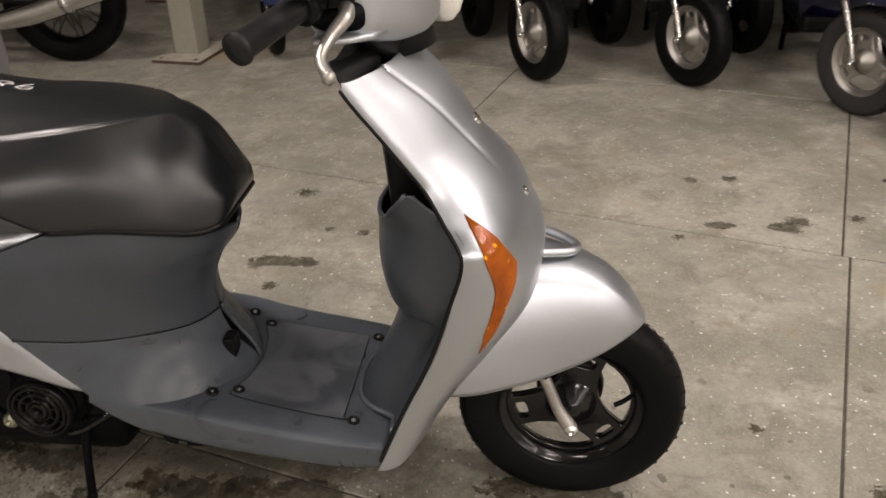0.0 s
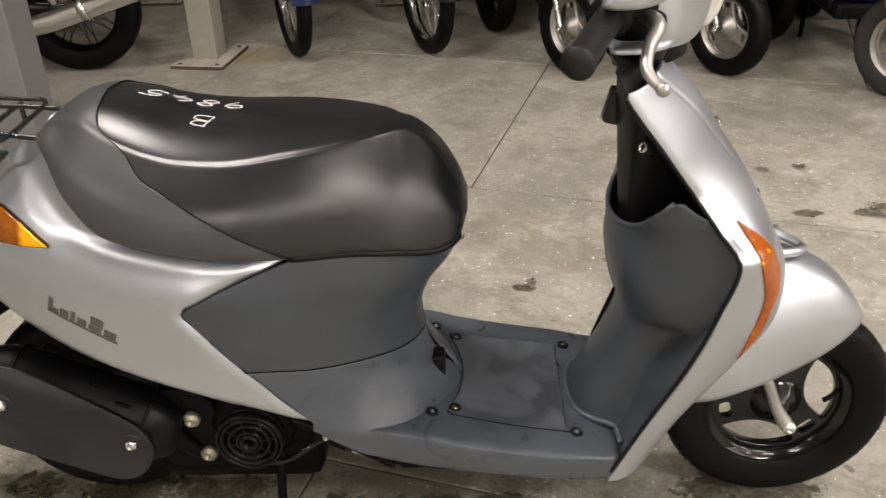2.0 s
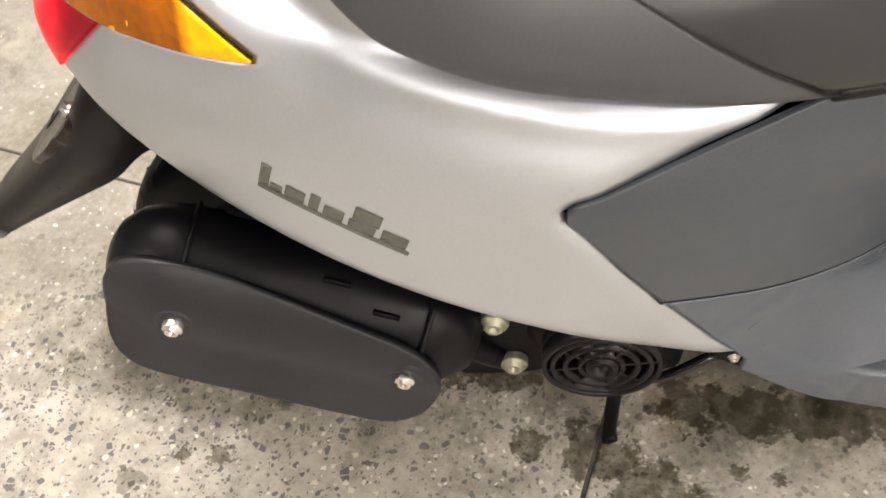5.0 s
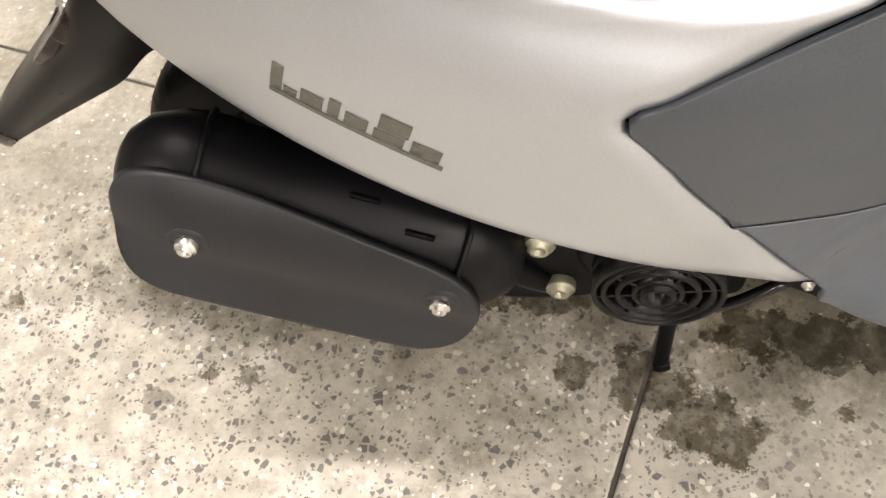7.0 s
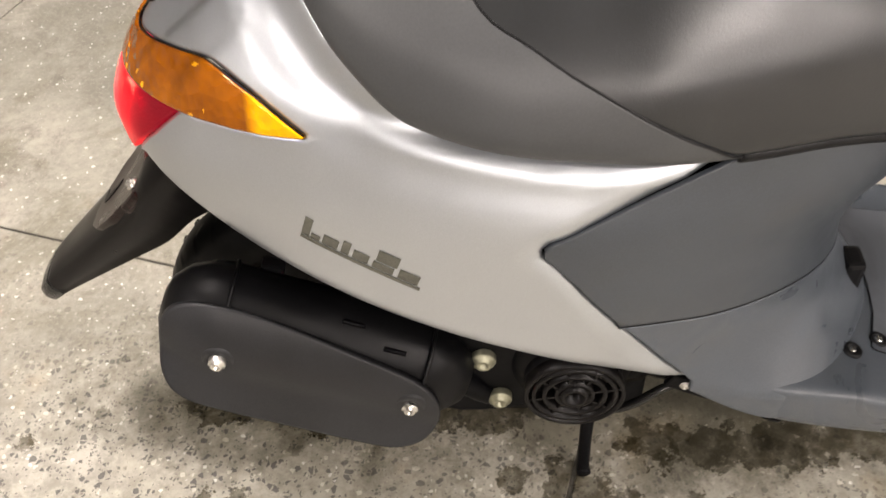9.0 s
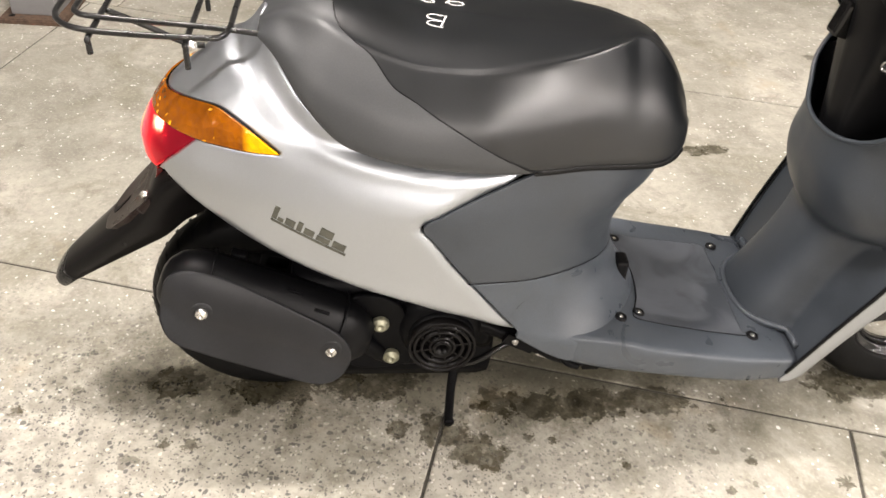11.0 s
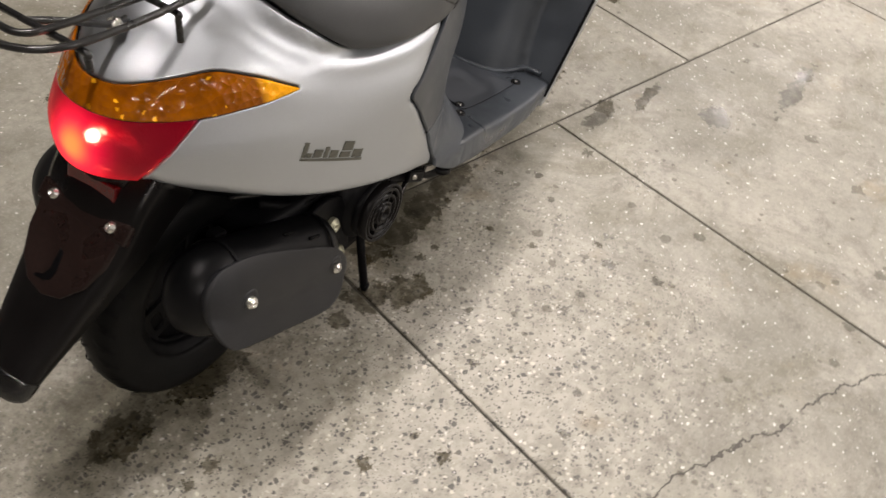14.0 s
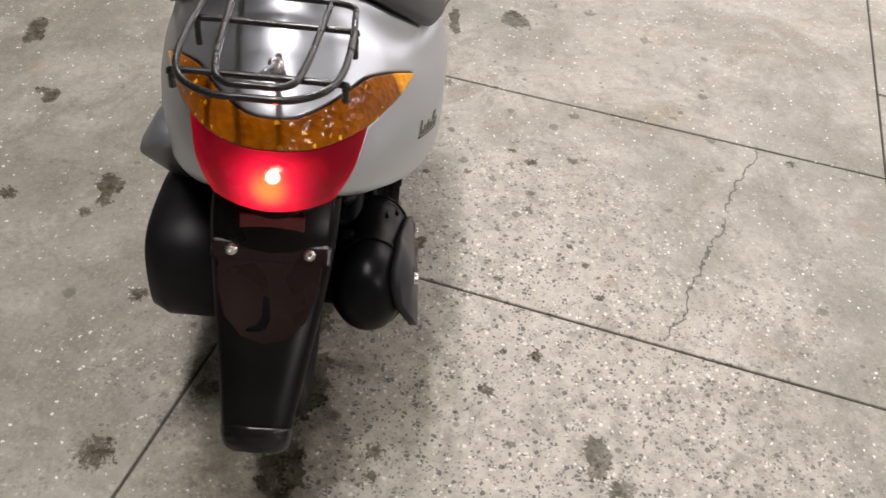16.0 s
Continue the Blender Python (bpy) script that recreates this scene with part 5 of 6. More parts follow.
def tyre(centre, r, w, rim, material, parent, treads=0, axis_name="y"):
    prof = [(rim, -w * 0.62), (rim + 0.006, -w * 0.80), (rim + (r - rim) * 0.45, -w), (r - 0.016, -w * 0.93), (r - 0.006, -w * 0.68), (r, -w * 0.25), (r, w * 0.25), (r - 0.006, w * 0.68), (r - 0.016, w * 0.93), (rim + (r - rim) * 0.45, w), (rim + 0.006, w * 0.80), (rim, w * 0.62)]
    t = part("tyre", lathe([tuple(p) for p in spline(prof, 3)], centre, axis_name, 72), material, parent, "black rubber tyre")
    if treads:
        c = Vector(centre)
        bm = bmesh.new()
        for k in range(treads):
            for s in (1, -1):
                a0 = 2 * math.pi * (k + (0.5 if s > 0 else 0)) / treads
                ring = []
                for j in range(6):
                    f = j / 5
                    a = a0 + 0.10 * f
                    y = s * w * (0.12 + 0.78 * f)
                    rr = r + 0.0006 - 0.013 * max(0, (f - 0.45) / 0.55) ** 1.6
                    d = Vector((math.cos(a), 0, math.sin(a)))
                    tan = Vector((-math.sin(a), 0, math.cos(a))) * 0.0032
                    q = c + d * rr + Vector((0, y, 0))
                    ring.append([q - tan, q + tan])
                loft(ring, closed=False, bm=bm)
        part("tread", bm, ENGINE, t)
    return t


def cast_wheel(centre, r, w, parent, rim_mat, label, turn=15.0, treads=36, tyre_mat=RUBBER, plain=False, rim_r=0.127):
    """A small cast wheel: rim, hub, a web with three openings and three slots."""
    c = Vector(centre)
    wheel = part("wheel", lathe([(rim_r + 0.004, -w * 0.66), (rim_r + 0.004, -w * 0.58), (rim_r - 0.010, -w * 0.52), (rim_r - 0.016, -w * 0.2), (rim_r - 0.016, w * 0.2), (rim_r - 0.010, w * 0.52), (rim_r + 0.004, w * 0.58), (rim_r + 0.004, w * 0.66)], c, "y", 64), rim_mat, parent, label)
    tyre(centre, r, w, rim_r, tyre_mat, wheel, treads)
    part("hub", lathe([(0, -w * 0.9), (0.016, -w * 0.9), (0.018, -w * 0.75), (0.030, -w * 0.7), (0.036, -w * 0.3), (0.05, -w * 0.2), (0.052, w * 0.6), (0.03, w * 0.75), (0, w * 0.8)], c, "y", 40), rim_mat, wheel)
    ring = [(math.cos(a) * (rim_r - 0.011), math.sin(a) * (rim_r - 0.011)) for a in np.linspace(0, 2 * math.pi, 72, endpoint=False)]
    holes = []
    for k in range(3):
        a0 = math.radians(turn + 120 * k)
        half, ro = 0.74, rim_r - 0.020
        arc = [(ro * math.cos(a0 + t), ro * math.sin(a0 + t)) for t in np.linspace(-half, half, 12)]
        p, q = np.array(arc[-1]), np.array(arc[0])
        m = np.array([math.cos(a0), math.sin(a0)]) * (ro * 0.47)
        bow = [tuple((1 - t) ** 2 * p + 2 * t * (1 - t) * (2 * m - (p + q) / 2) + t * t * q) for t in np.linspace(0, 1, 12)][1:-1]
        holes.append(arc + bow)
        a1 = a0 + math.radians(60)
        ex, ey = np.array([math.cos(a1), math.sin(a1)]), np.array([-math.sin(a1), math.cos(a1)])
        mid = ex * (rim_r - 0.038)
        holes.append([tuple(mid + ex * 0.011 * (1 if math.sin(t) > 0 else -1) * abs(math.sin(t)) ** 0.5 + ey * 0.019 * (1 if math.cos(t) > 0 else -1) * abs(math.cos(t)) ** 0.6) for t in np.linspace(0, 2 * math.pi, 20, endpoint=False)])
    plane = disc_plane(c + Vector((0, -0.009, 0)), (1, 0, 0), (0, 0, 1))
    part("web", panel(ring, lambda a, b: (plane(a, b)[0], Vector((0, -1, 0))), 0.012, 0.018, holes=holes, back=True), rim_mat, wheel)
    return wheel


FRONT_AXLE = (1.153, 0, 0.2)


def front_wheel():
    w = cast_wheel(FRONT_AXLE, 0.2, 0.039, scooter, GLOSS_BLACK, "gloss black three-spoke front wheel")
    part("brake_drum", lathe([(0.02, 0.02), (0.058, 0.03), (0.062, 0.05), (0.04, 0.06), (0, 0.06)], FRONT_AXLE, "y", 36), ENGINE, w)
    bm = tube([(1.262, -0.006, 0.222), (1.244, -0.022, 0.219), (1.228, -0.030, 0.216)], 0.0045, 8)
    part("valve", bm, ENGINE, w)
    arm = tube([(1.095, -0.066, 0.315), (1.110, -0.070, 0.285), (1.128, -0.074, 0.240), (1.147, -0.076, 0.206), (1.156, -0.076, 0.196)], [0.009, 0.010, 0.010, 0.013, 0.011], 12)
    link_arm = part("fork_arm", arm, ALU, scooter, "dull aluminium fork link")
    bolt("axle_nut", (1.153, -0.086, 0.2), (0, -1, 0), 0.012, STEEL, link_arm)
    part("fork_leg", tube([(1.03, -0.06, 0.46), (1.07, -0.062, 0.38), (1.105, -0.062, 0.30)], 0.016, 12), ENGINE, scooter)
    part("fork_leg", tube([(1.03, 0.06, 0.46), (1.07, 0.062, 0.38), (1.11, 0.066, 0.30), (1.153, 0.07, 0.2)], 0.016, 12), ENGINE, scooter)


front_wheel()


def handlebar():
    """Bar ends, levers and the silver head cover."""
    for s in (-1, 1):
        a, b = Vector((0.733, s * 0.303, 0.925)), Vector((0.786, s * 0.190, 0.950))
        d = (b - a).normalized()
        pts = [a, a + d * 0.006, a + d * 0.008, a + d * 0.11, b]
        bm = tube(pts, [0.0205, 0.0215, 0.0180, 0.0180, 0.0185], 20, smooth=1)
        g = part("grip", bm, GRIP_MAT, scooter, "black rubber handle grip")
        part("grip_flange", tube([b - d * 0.006, b + d * 0.006], 0.027, 20, smooth=1), DARK_PLASTIC, g)
        part("throttle_pipe", tube([b, b + d * 0.05], 0.022, 16, smooth=1), DARK_PLASTIC, g)
        lev = tube([(0.836, s * 0.165, 0.941), (0.842, s * 0.200, 0.937), (0.829, s * 0.225, 0.922), (0.821, s * 0.255, 0.906), (0.825, s * 0.272, 0.896), (0.834, s * 0.285, 0.889)], [0.011, 0.0105, 0.0085, 0.0075, 0.0068, 0.0062], 12)
        lever = part("brake_lever", lev, ALU, scooter, "bare aluminium brake lever")
        bm = bmesh.new()
        bmesh.ops.create_uvsphere(bm, u_segments=14, v_segments=10, radius=0.009)
        bmesh.ops.translate(bm, verts=bm.verts, vec=(0.836, s * 0.287, 0.888))
        part("lever_ball", bm, ALU, lever)
        part("lever_perch", box((0.828, s * 0.155, 0.955), (0.04, 0.035, 0.03), 0.006), DARK_PLASTIC, scooter, smooth=False)
        part("mirror_stem", tube([(0.818, s * 0.206, 1.0), (0.812, s * 0.22, 1.06), (0.80, s * 0.25, 1.13)], 0.006, 8), DARK_PLASTIC, scooter)
        bm = bmesh.new()
        bmesh.ops.create_uvsphere(bm, u_segments=20, v_segments=12, radius=1)
        bmesh.ops.transform(bm, matrix=Matrix.Translation((0.80, s * 0.27, 1.17)) @ Matrix.Diagonal((0.018, 0.062, 0.045, 1)), verts=bm.verts)
        part("mirror", bm, DARK_PLASTIC, scooter)
    def rounded(y, x0, x1, z0, z1, k=0.62, lean=0.0):
        ring = []
        for j in range(36):
            a = 2 * math.pi * j / 36
            ca, sa = math.cos(a), math.sin(a)
            cx, cz = abs(ca) ** k * (1 if ca > 0 else -1), abs(sa) ** k * (1 if sa > 0 else -1)
            ring.append(((x0 + x1) / 2 + (x1 - x0) / 2 * cx + lean * cz, y, (z0 + z1) / 2 + (z1 - z0) / 2 * cz))
        return ring
    stops = ((0.0, 0.785, 0.950, 0.868, 1.065), (0.05, 0.785, 0.945, 0.870, 1.063), (0.09, 0.785, 0.932, 0.876, 1.055), (0.125, 0.785, 0.908, 0.885, 1.040), (0.150, 0.784, 0.884, 0.894, 1.022), (0.166, 0.783, 0.868, 0.900, 1.008))
    rings = [rounded(-y, *q) for y, *q in reversed(stops)] + [rounded(y, *q) for y, *q in stops[1:]]
    head = part("handle_cover", loft(rings), SILVER, scooter, "silver handlebar cover around the headlight")
    for s in (-1, 1):
        wing = [rounded(s * y, *q, lean=0.006) for y, *q in ((0.140, 0.785, 0.882, 0.950, 1.022), (0.170, 0.780, 0.866, 0.954, 1.008), (0.205, 0.774, 0.846, 0.960, 0.998), (0.232, 0.770, 0.828, 0.966, 0.990), (0.238, 0.778, 0.820, 0.971, 0.986))]
        part("wing", loft(wing), SILVER, head)
        lip = [rounded(s * y, *q) for y, *q in ((0.140, 0.79, 0.884, 0.895, 0.912), (0.165, 0.79, 0.866, 0.896, 0.909), (0.185, 0.79, 0.842, 0.898, 0.908), (0.192, 0.795, 0.825, 0.900, 0.906))]
        part("lip", loft(lip), SILVER, head)
        hole = [rounded(s * y, *q) for y, *q in ((0.150, 0.788, 0.860, 0.910, 0.950), (0.1675, 0.788, 0.860, 0.910, 0.950))]
        part("lever_opening", loft(hole), ENGINE, head)
        part("mirror_socket", tube([(0.818, s * 0.205, 0.990), (0.818, s * 0.207, 1.024)], [0.016, 0.013], 16, smooth=1), DARK_PLASTIC, head)
    # wedge-shaped lens that comes to a point below
    outline = spline([(0.0, 0.880), (0.045, 0.918), (0.082, 0.965), (0.100, 1.010), (0.085, 1.048), (0.0, 1.066), (-0.085, 1.048), (-0.100, 1.010), (-0.082, 0.965), (-0.045, 0.918)], 4, True)
    rings = []
    for k, out in ((1.0, -0.012), (1.0, 0.003), (0.97, 0.012), (0.86, 0.021), (0.62, 0.029), (0.3, 0.033)):
        rings.append([(0.944 - 1.6 * (y * k) ** 2 + out, y * k, 0.985 + (z - 0.985) * k) for y, z in outline])
    part("headlight", loft(rings), CLEAR, head, "clear headlight lens")
    part("steering_stem", tube([(0.875, 0, 0.84), (0.862, 0, 0.90)], 0.055, 20, smooth=1), DARK_PLASTIC, scooter)
    part("stem_boot", tube([(0.86, -0.05, 0.868), (0.855, -0.11, 0.90), (0.83, -0.155, 0.93)], [0.03, 0.024, 0.02], 12), DARK_PLASTIC, scooter)


handlebar()


def rack():
    z = 0.768
    lean = lambda pts: [(x, y, h - 0.05 * max(0.0, x + 0.26)) for x, y, h in pts]
    outer = [(-0.075, -0.080, z), (-0.115, -0.092, z), (-0.22, -0.092, z), (-0.275, -0.079, z), (-0.302, -0.045, z), (-0.305, 0.0, z), (-0.302, 0.045, z), (-0.275, 0.079, z), (-0.22, 0.092, z), (-0.115, 0.092, z), (-0.075, 0.080, z), (-0.07, 0.0, z)]
    r = part("luggage_rack", tube(lean(outer), 0.0042, 10, closed=True), WIRE, scooter, "black wire luggage rack")
    inner = [(-0.012, -0.060, z - 0.006), (-0.10, -0.058, z), (-0.24, -0.048, z), (-0.278, -0.034, z), (-0.282, 0.0, z), (-0.278, 0.034, z), (-0.24, 0.048, z), (-0.10, 0.058, z), (-0.012, 0.060, z - 0.006)]
    part("rail", tube(lean(inner), 0.0042, 10), WIRE, r)
    for x, drop in ((-0.125, 0.036), (-0.250, 0.022)):
        bar = [(x, -0.094, z - 0.009 - drop), (x, -0.0935, z - 0.016), (x, -0.088, z - 0.0095), (x, 0.0, z - 0.009), (x, 0.088, z - 0.0095), (x, 0.0935, z - 0.016), (x, 0.094, z - 0.009 - drop)]
        part("cross_bar", tube(lean(bar), 0.0042, 10), WIRE, r)
    part("stay", tube([(-0.248, 0.0, z - 0.012), (-0.20, 0.0, 0.735), (-0.145, 0.0, 0.708), (-0.118, 0.0, 0.705)], 0.0045, 8), WIRE, r)
    bolt("stay_bolt", (-0.138, 0, 0.706), (-0.4, 0, 1), 0.010, STEEL, r)
    for s in (1, -1):
        part("mount", lathe([(0, 0.004), (0.012, 0.003), (0.014, -0.004), (0.016, -0.03)], (-0.012, s * 0.060, z - 0.020), "z", 16), WIRE, r)


rack()


def rear_fender():
    path = [(-0.165, 0.535, 0.084, 0.075), (-0.205, 0.500, 0.083, 0.064), (-0.235, 0.455, 0.078, 0.052), (-0.275, 0.415, 0.070, 0.042), (-0.33, 0.365, 0.058, 0.032), (-0.372, 0.327, 0.049, 0.025), (-0.388, 0.312, 0.046, 0.022)]

    def shell(path, n):
        rings = []
        for x, z, w, deep in spline(path, n):
            nx, nz = -0.66, 0.75
            sec = [(-w * 0.97, -deep), (-w, -0.012), (-w, -0.005), (-w * 0.86, 0.003), (-w * 0.4, 0.007), (0, 0.008), (w * 0.4, 0.007), (w * 0.86, 0.003), (w, -0.005), (w, -0.012), (w * 0.97, -deep)]
            outer = [(x + nx * h, y, z + nz * h) for y, h in sec]
            inner = [(x + nx * (h - 0.004 * (h > -0.006)), y * 0.94, z + nz * (h - 0.004 * (h > -0.006))) for y, h in reversed(sec)]
            rings.append(outer + inner)
        return loft(rings)
    f = part("rear_fender", shell(path, 4), FENDER_BLACK, scooter, "long black rear mudguard")
    tip = [(-0.388, 0.312, 0.0466, 0.022), (-0.399, 0.301, 0.0455, 0.020), (-0.406, 0.291, 0.0410, 0.016), (-0.409, 0.285, 0.0320, 0.011)]
    part("fender_lip", shell(tip, 4), WET_BLACK, f, "wet glossy edge of the mudguard")
    surf = lambda a, b: (Vector((-0.222, 0, 0.468)) + Vector((0, 1, 0)) * a + Vector((-0.66, 0, -0.66)).normalized() * b + Vector((-0.70, 0, 0.71)) * (0.008 - 0.03 * 0), Vector((-0.71, 0, 0.71)))
    plate = [(-0.071, -0.018), (0.071, -0.018), (0.066, 0.05), (0.054, 0.086), (0.03, 0.112), (0, 0.12), (-0.03, 0.112), (-0.054, 0.086), (-0.066, 0.05)]
    part("plate_mount", panel([tuple(p) for p in resample(plate, 0.03)], surf, 0.012, 0.012, 0.002), PLATE_BLACK, f, "glossy blank number plate mount")
    bar = box((-0.2245, 0, 0.4715), (0.014, 0.158, 0.030), 0.005, Euler((0, 0.785, 0)).to_matrix())
    part("mount_bar", bar, PLATE_BLACK, f, smooth=False)
    part("reflector", box((-0.205, 0, 0.508), (0.010, 0.085, 0.024), 0.002, Euler((0, 0.25, 0)).to_matrix()), RED_REFL, f, "dark red rear reflector", False)
    for y in (0.051, -0.051):
        bolt("plate_bolt", (-0.2285, y, 0.4755), (-0.7, 0, 0.7), 0.0080, STEEL, f, "bright plate screw", 0.008)
    mark = [(0.004, 0.056), (-0.003, 0.058), (-0.007, 0.085), (-0.003, 0.098), (0.006, 0.103), (0.024, 0.104), (0.022, 0.100), (0.010, 0.096), (0.004, 0.085)]
    part("slot", panel(mark, surf, 0.008, 0.001, 0.003, lip=0.0008), ENGINE, f, "black comma-shaped slot in the mount")


rear_fender()

REAR_AXLE = (-0.063, 0.0, 0.218)


def rear_wheel():
    w = cast_wheel(REAR_AXLE, 0.2, 0.039, scooter, ENGINE, "black rear wheel behind the silencer", treads=36)
    part("brake_drum", lathe([(0.0, -0.004), (0.10, -0.004), (0.112, 0.004), (0.112, 0.05), (0.0, 0.05)], REAR_AXLE, "y", 40), ENGINE, w)


rear_wheel()


def silencer():
    """Long oval silencer on the near side with its riveted outer shield."""
    a, b = Vector((-0.150, -0.128, 0.350)), Vector((0.075, -0.128, 0.252))
    d = (b - a).normalized()
    up = Vector((-d.z, 0, d.x))
    rings = []
    for t, k in ((-0.062, 0.30), (-0.057, 0.52), (-0.042, 0.78), (-0.020, 0.94), (0.0, 1.0), (0.012, 1.0), (0.10, 1.0), (0.20, 0.985), (0.232, 0.97), (0.25, 0.90), (0.27, 0.70), (0.285, 0.5)):
        c = a + d * t
        rings.append([c + up * 0.070 * k * math.sin(2 * math.pi * j / 36) + Vector((0, 1, 0)) * 0.056 * k * math.cos(2 * math.pi * j / 36) for j in range(36)])
    m = part("silencer", loft(rings), MUFFLER, scooter, "matt black exhaust silencer")
    for t in (0.004, 0.225):
        c = a + d * t
        ring = [c + up * 0.0715 * math.sin(2 * math.pi * j / 36) + Vector((0, 1, 0)) * 0.0575 * math.cos(2 * math.pi * j / 36) for j in range(36)]
        part("weld_band", tube(ring, 0.0025, 6, smooth=1, closed=True), MUFFLER, m)
    for t0, ang in ((0.185, 0.95), (0.135, 1.25)):
        c = a + d * t0 + up * 0.0705 * math.sin(ang) - Vector((0, 1, 0)) * 0.0565 * math.cos(ang)
        part("slot", tube([c - d * 0.012, c + d * 0.012], 0.0028, 8, smooth=1), ENGINE, m)
    part("exhaust_pipe", tube([a + d * 0.27, Vector((0.15, -0.11, 0.18)), Vector((0.24, -0.06, 0.14)), Vector((0.33, 0.0, 0.16))], 0.016, 12), ENGINE, m)
    # shield: rounded outline drawn along the axis, bowed outwards
    def surf(p, q):
        k = max(0.05, 1 - (max(q, 0.0) / 0.092) ** 2) ** 0.5
        c = a + d * p + up * q * (0.86 + 0.14 * k)
        wrap = min(1.0, max(0.0, (q + 0.045) / 0.04))
        y = -0.129 - 0.061 * k - 0.24 * max(0.0, -q - 0.012) + 5.0 * max(0.0, 0.005 - p) ** 2 * wrap
        return Vector((c.x, y, c.z)), Vector((0, -k, 0)) + up * max(q, 0.0) / 0.092 * 0.8
    out = [(-0.054, 0.004), (-0.056, 0.032), (-0.040, 0.058), (-0.005, 0.071), (0.05, 0.070), (0.14, 0.058), (0.215, 0.044), (0.248, 0.022), (0.258, -0.006), (0.252, -0.036), (0.232, -0.054), (0.20, -0.060), (0.10, -0.060), (0.03, -0.059), (-0.014, -0.054), (-0.042, -0.030)]
    sh = part("heat_shield", panel([tuple(p) for p in spline(out, 4, True)], surf, 0.010, 0.012, 0.004, lip=0.003, back=True), SHIELD, m, "grey textured heat shield")
    for x, z in ((-0.137, 0.357), (0.056, 0.274)):
        part("screw_dish", lathe([(0.0, -0.0065), (0.012, -0.0065), (0.016, -0.007), (0.019, -0.0045), (0.0195, 0.0)], (x, -0.1865, z), "y", 24), SHIELD, sh)
        bolt("shield_screw", (x, -0.1965, z), (0, -1, 0), 0.0095, STEEL, sh)


silencer()


def engine():
    e = part("engine", box((0.16, -0.03, 0.265), (0.36, 0.15, 0.13), 0.02, Euler((0, 0.12, 0)).to_matrix()), ENGINE, scooter, "oily black engine block")
    part("crankcase", lathe([(0.0, -0.115), (0.05, -0.115), (0.068, -0.105), (0.076, -0.08), (0.078, 0.06), (0.0, 0.06)], (0.236, -0.02, 0.250), "y", 40), ENGINE, e)
    part("sump", box((0.19, -0.01, 0.145), (0.30, 0.15, 0.11), 0.03), ENGINE, e)
    # round fan cover with rings and spokes
    c = (0.237, -0.158, 0.245)
    fan = part("fan_cover", lathe([(0.0, 0.012), (0.050, 0.012), (0.056, 0.004), (0.056, 0.03)], c, "y", 48), ENGINE, e, "black ribbed fan cover")
    for r in (0.020, 0.034, 0.046, 0.054):
        prof = [(r - 0.0022, 0.012), (r - 0.0022, -0.004), (r + 0.0022, -0.004), (r + 0.0022, 0.012)]
        part("ring", lathe(prof, c, "y", 48), FENDER_BLACK, fan)
    part("boss", lathe([(0.010, 0.02), (0.011, -0.007), (0.015, -0.007), (0.017, 0.012)], c, "y", 32), FENDER_BLACK, fan)
    for k in range(8):
        an = math.pi * k / 4 + 0.2
        p = Vector(c) + Vector((math.cos(an), 0, math.sin(an))) * 0.034
        part("spoke", box(p + Vector((0, 0.003, 0)), (0.040, 0.010, 0.003), 0, Euler((0, -an, 0)).to_matrix()), FENDER_BLACK, fan, smooth=False)
    # bracket plate with its two plated bolts
    plate = [(0.085, 0.165), (0.175, 0.168), (0.190, 0.20), (0.182, 0.26), (0.165, 0.305), (0.12, 0.325), (0.075, 0.31), (0.062, 0.25)]
    part("bracket_plate", panel([tuple(p) for p in spline(plate, 4, True)], lambda x, z: (Vector((x, -0.122, z)), Vector((0, -1, 0))), 0.012, 0.012, lip=0.002, back=True), ENGINE, e)
    for x, z in ((0.135, 0.267), (0.153, 0.192)):
        bolt("flange_bolt", (x, -0.127, z), (0, -1, 0), 0.0145, BRASS, e, "yellow plated flange bolt", 0.009)
    part("hose", tube([(0.02, -0.07, 0.36), (0.08, -0.09, 0.33), (0.16, -0.10, 0.335), (0.25, -0.09, 0.33), (0.33, -0.08, 0.30)], 0.009, 8), ENGINE, e)
    part("hose", tube([(-0.03, -0.06, 0.40), (0.05, -0.075, 0.372), (0.14, -0.07, 0.37), (0.22, -0.06, 0.35)], 0.006, 8), GLOSS_BLACK, e)
    part("cable", tube([(0.255, -0.12, 0.165), (0.285, -0.138, 0.185), (0.31, -0.14, 0.20), (0.35, -0.13, 0.222), (0.40, -0.12, 0.232)], 0.0055, 8), GLOSS_BLACK, e)
    part("shock_absorber", tube([(-0.03, 0.095, 0.25), (-0.05, 0.085, 0.48)], 0.02, 12, smooth=1), ENGINE, e)
    part("swing_arm", box((0.06, -0.065, 0.235), (0.30, 0.03, 0.07), 0.01, Euler((0, 0.25, 0)).to_matrix()), ENGINE, e, smooth=False)
    # transmission case and air cleaner on the far side
    rings = []
    for y, k in ((0.075, 0.9), (0.085, 1.0), (0.155, 1.0), (0.175, 0.93), (0.183, 0.75)):
        rings.append([(0.06 + 0.20 * k * math.cos(t) * (1.0), y, 0.262 + 0.085 * k * math.sin(t)) for t in np.linspace(0, 2 * math.pi, 40, endpoint=False)])
    part("transmission_case", loft(rings), ENGINE, e)
    rings = []
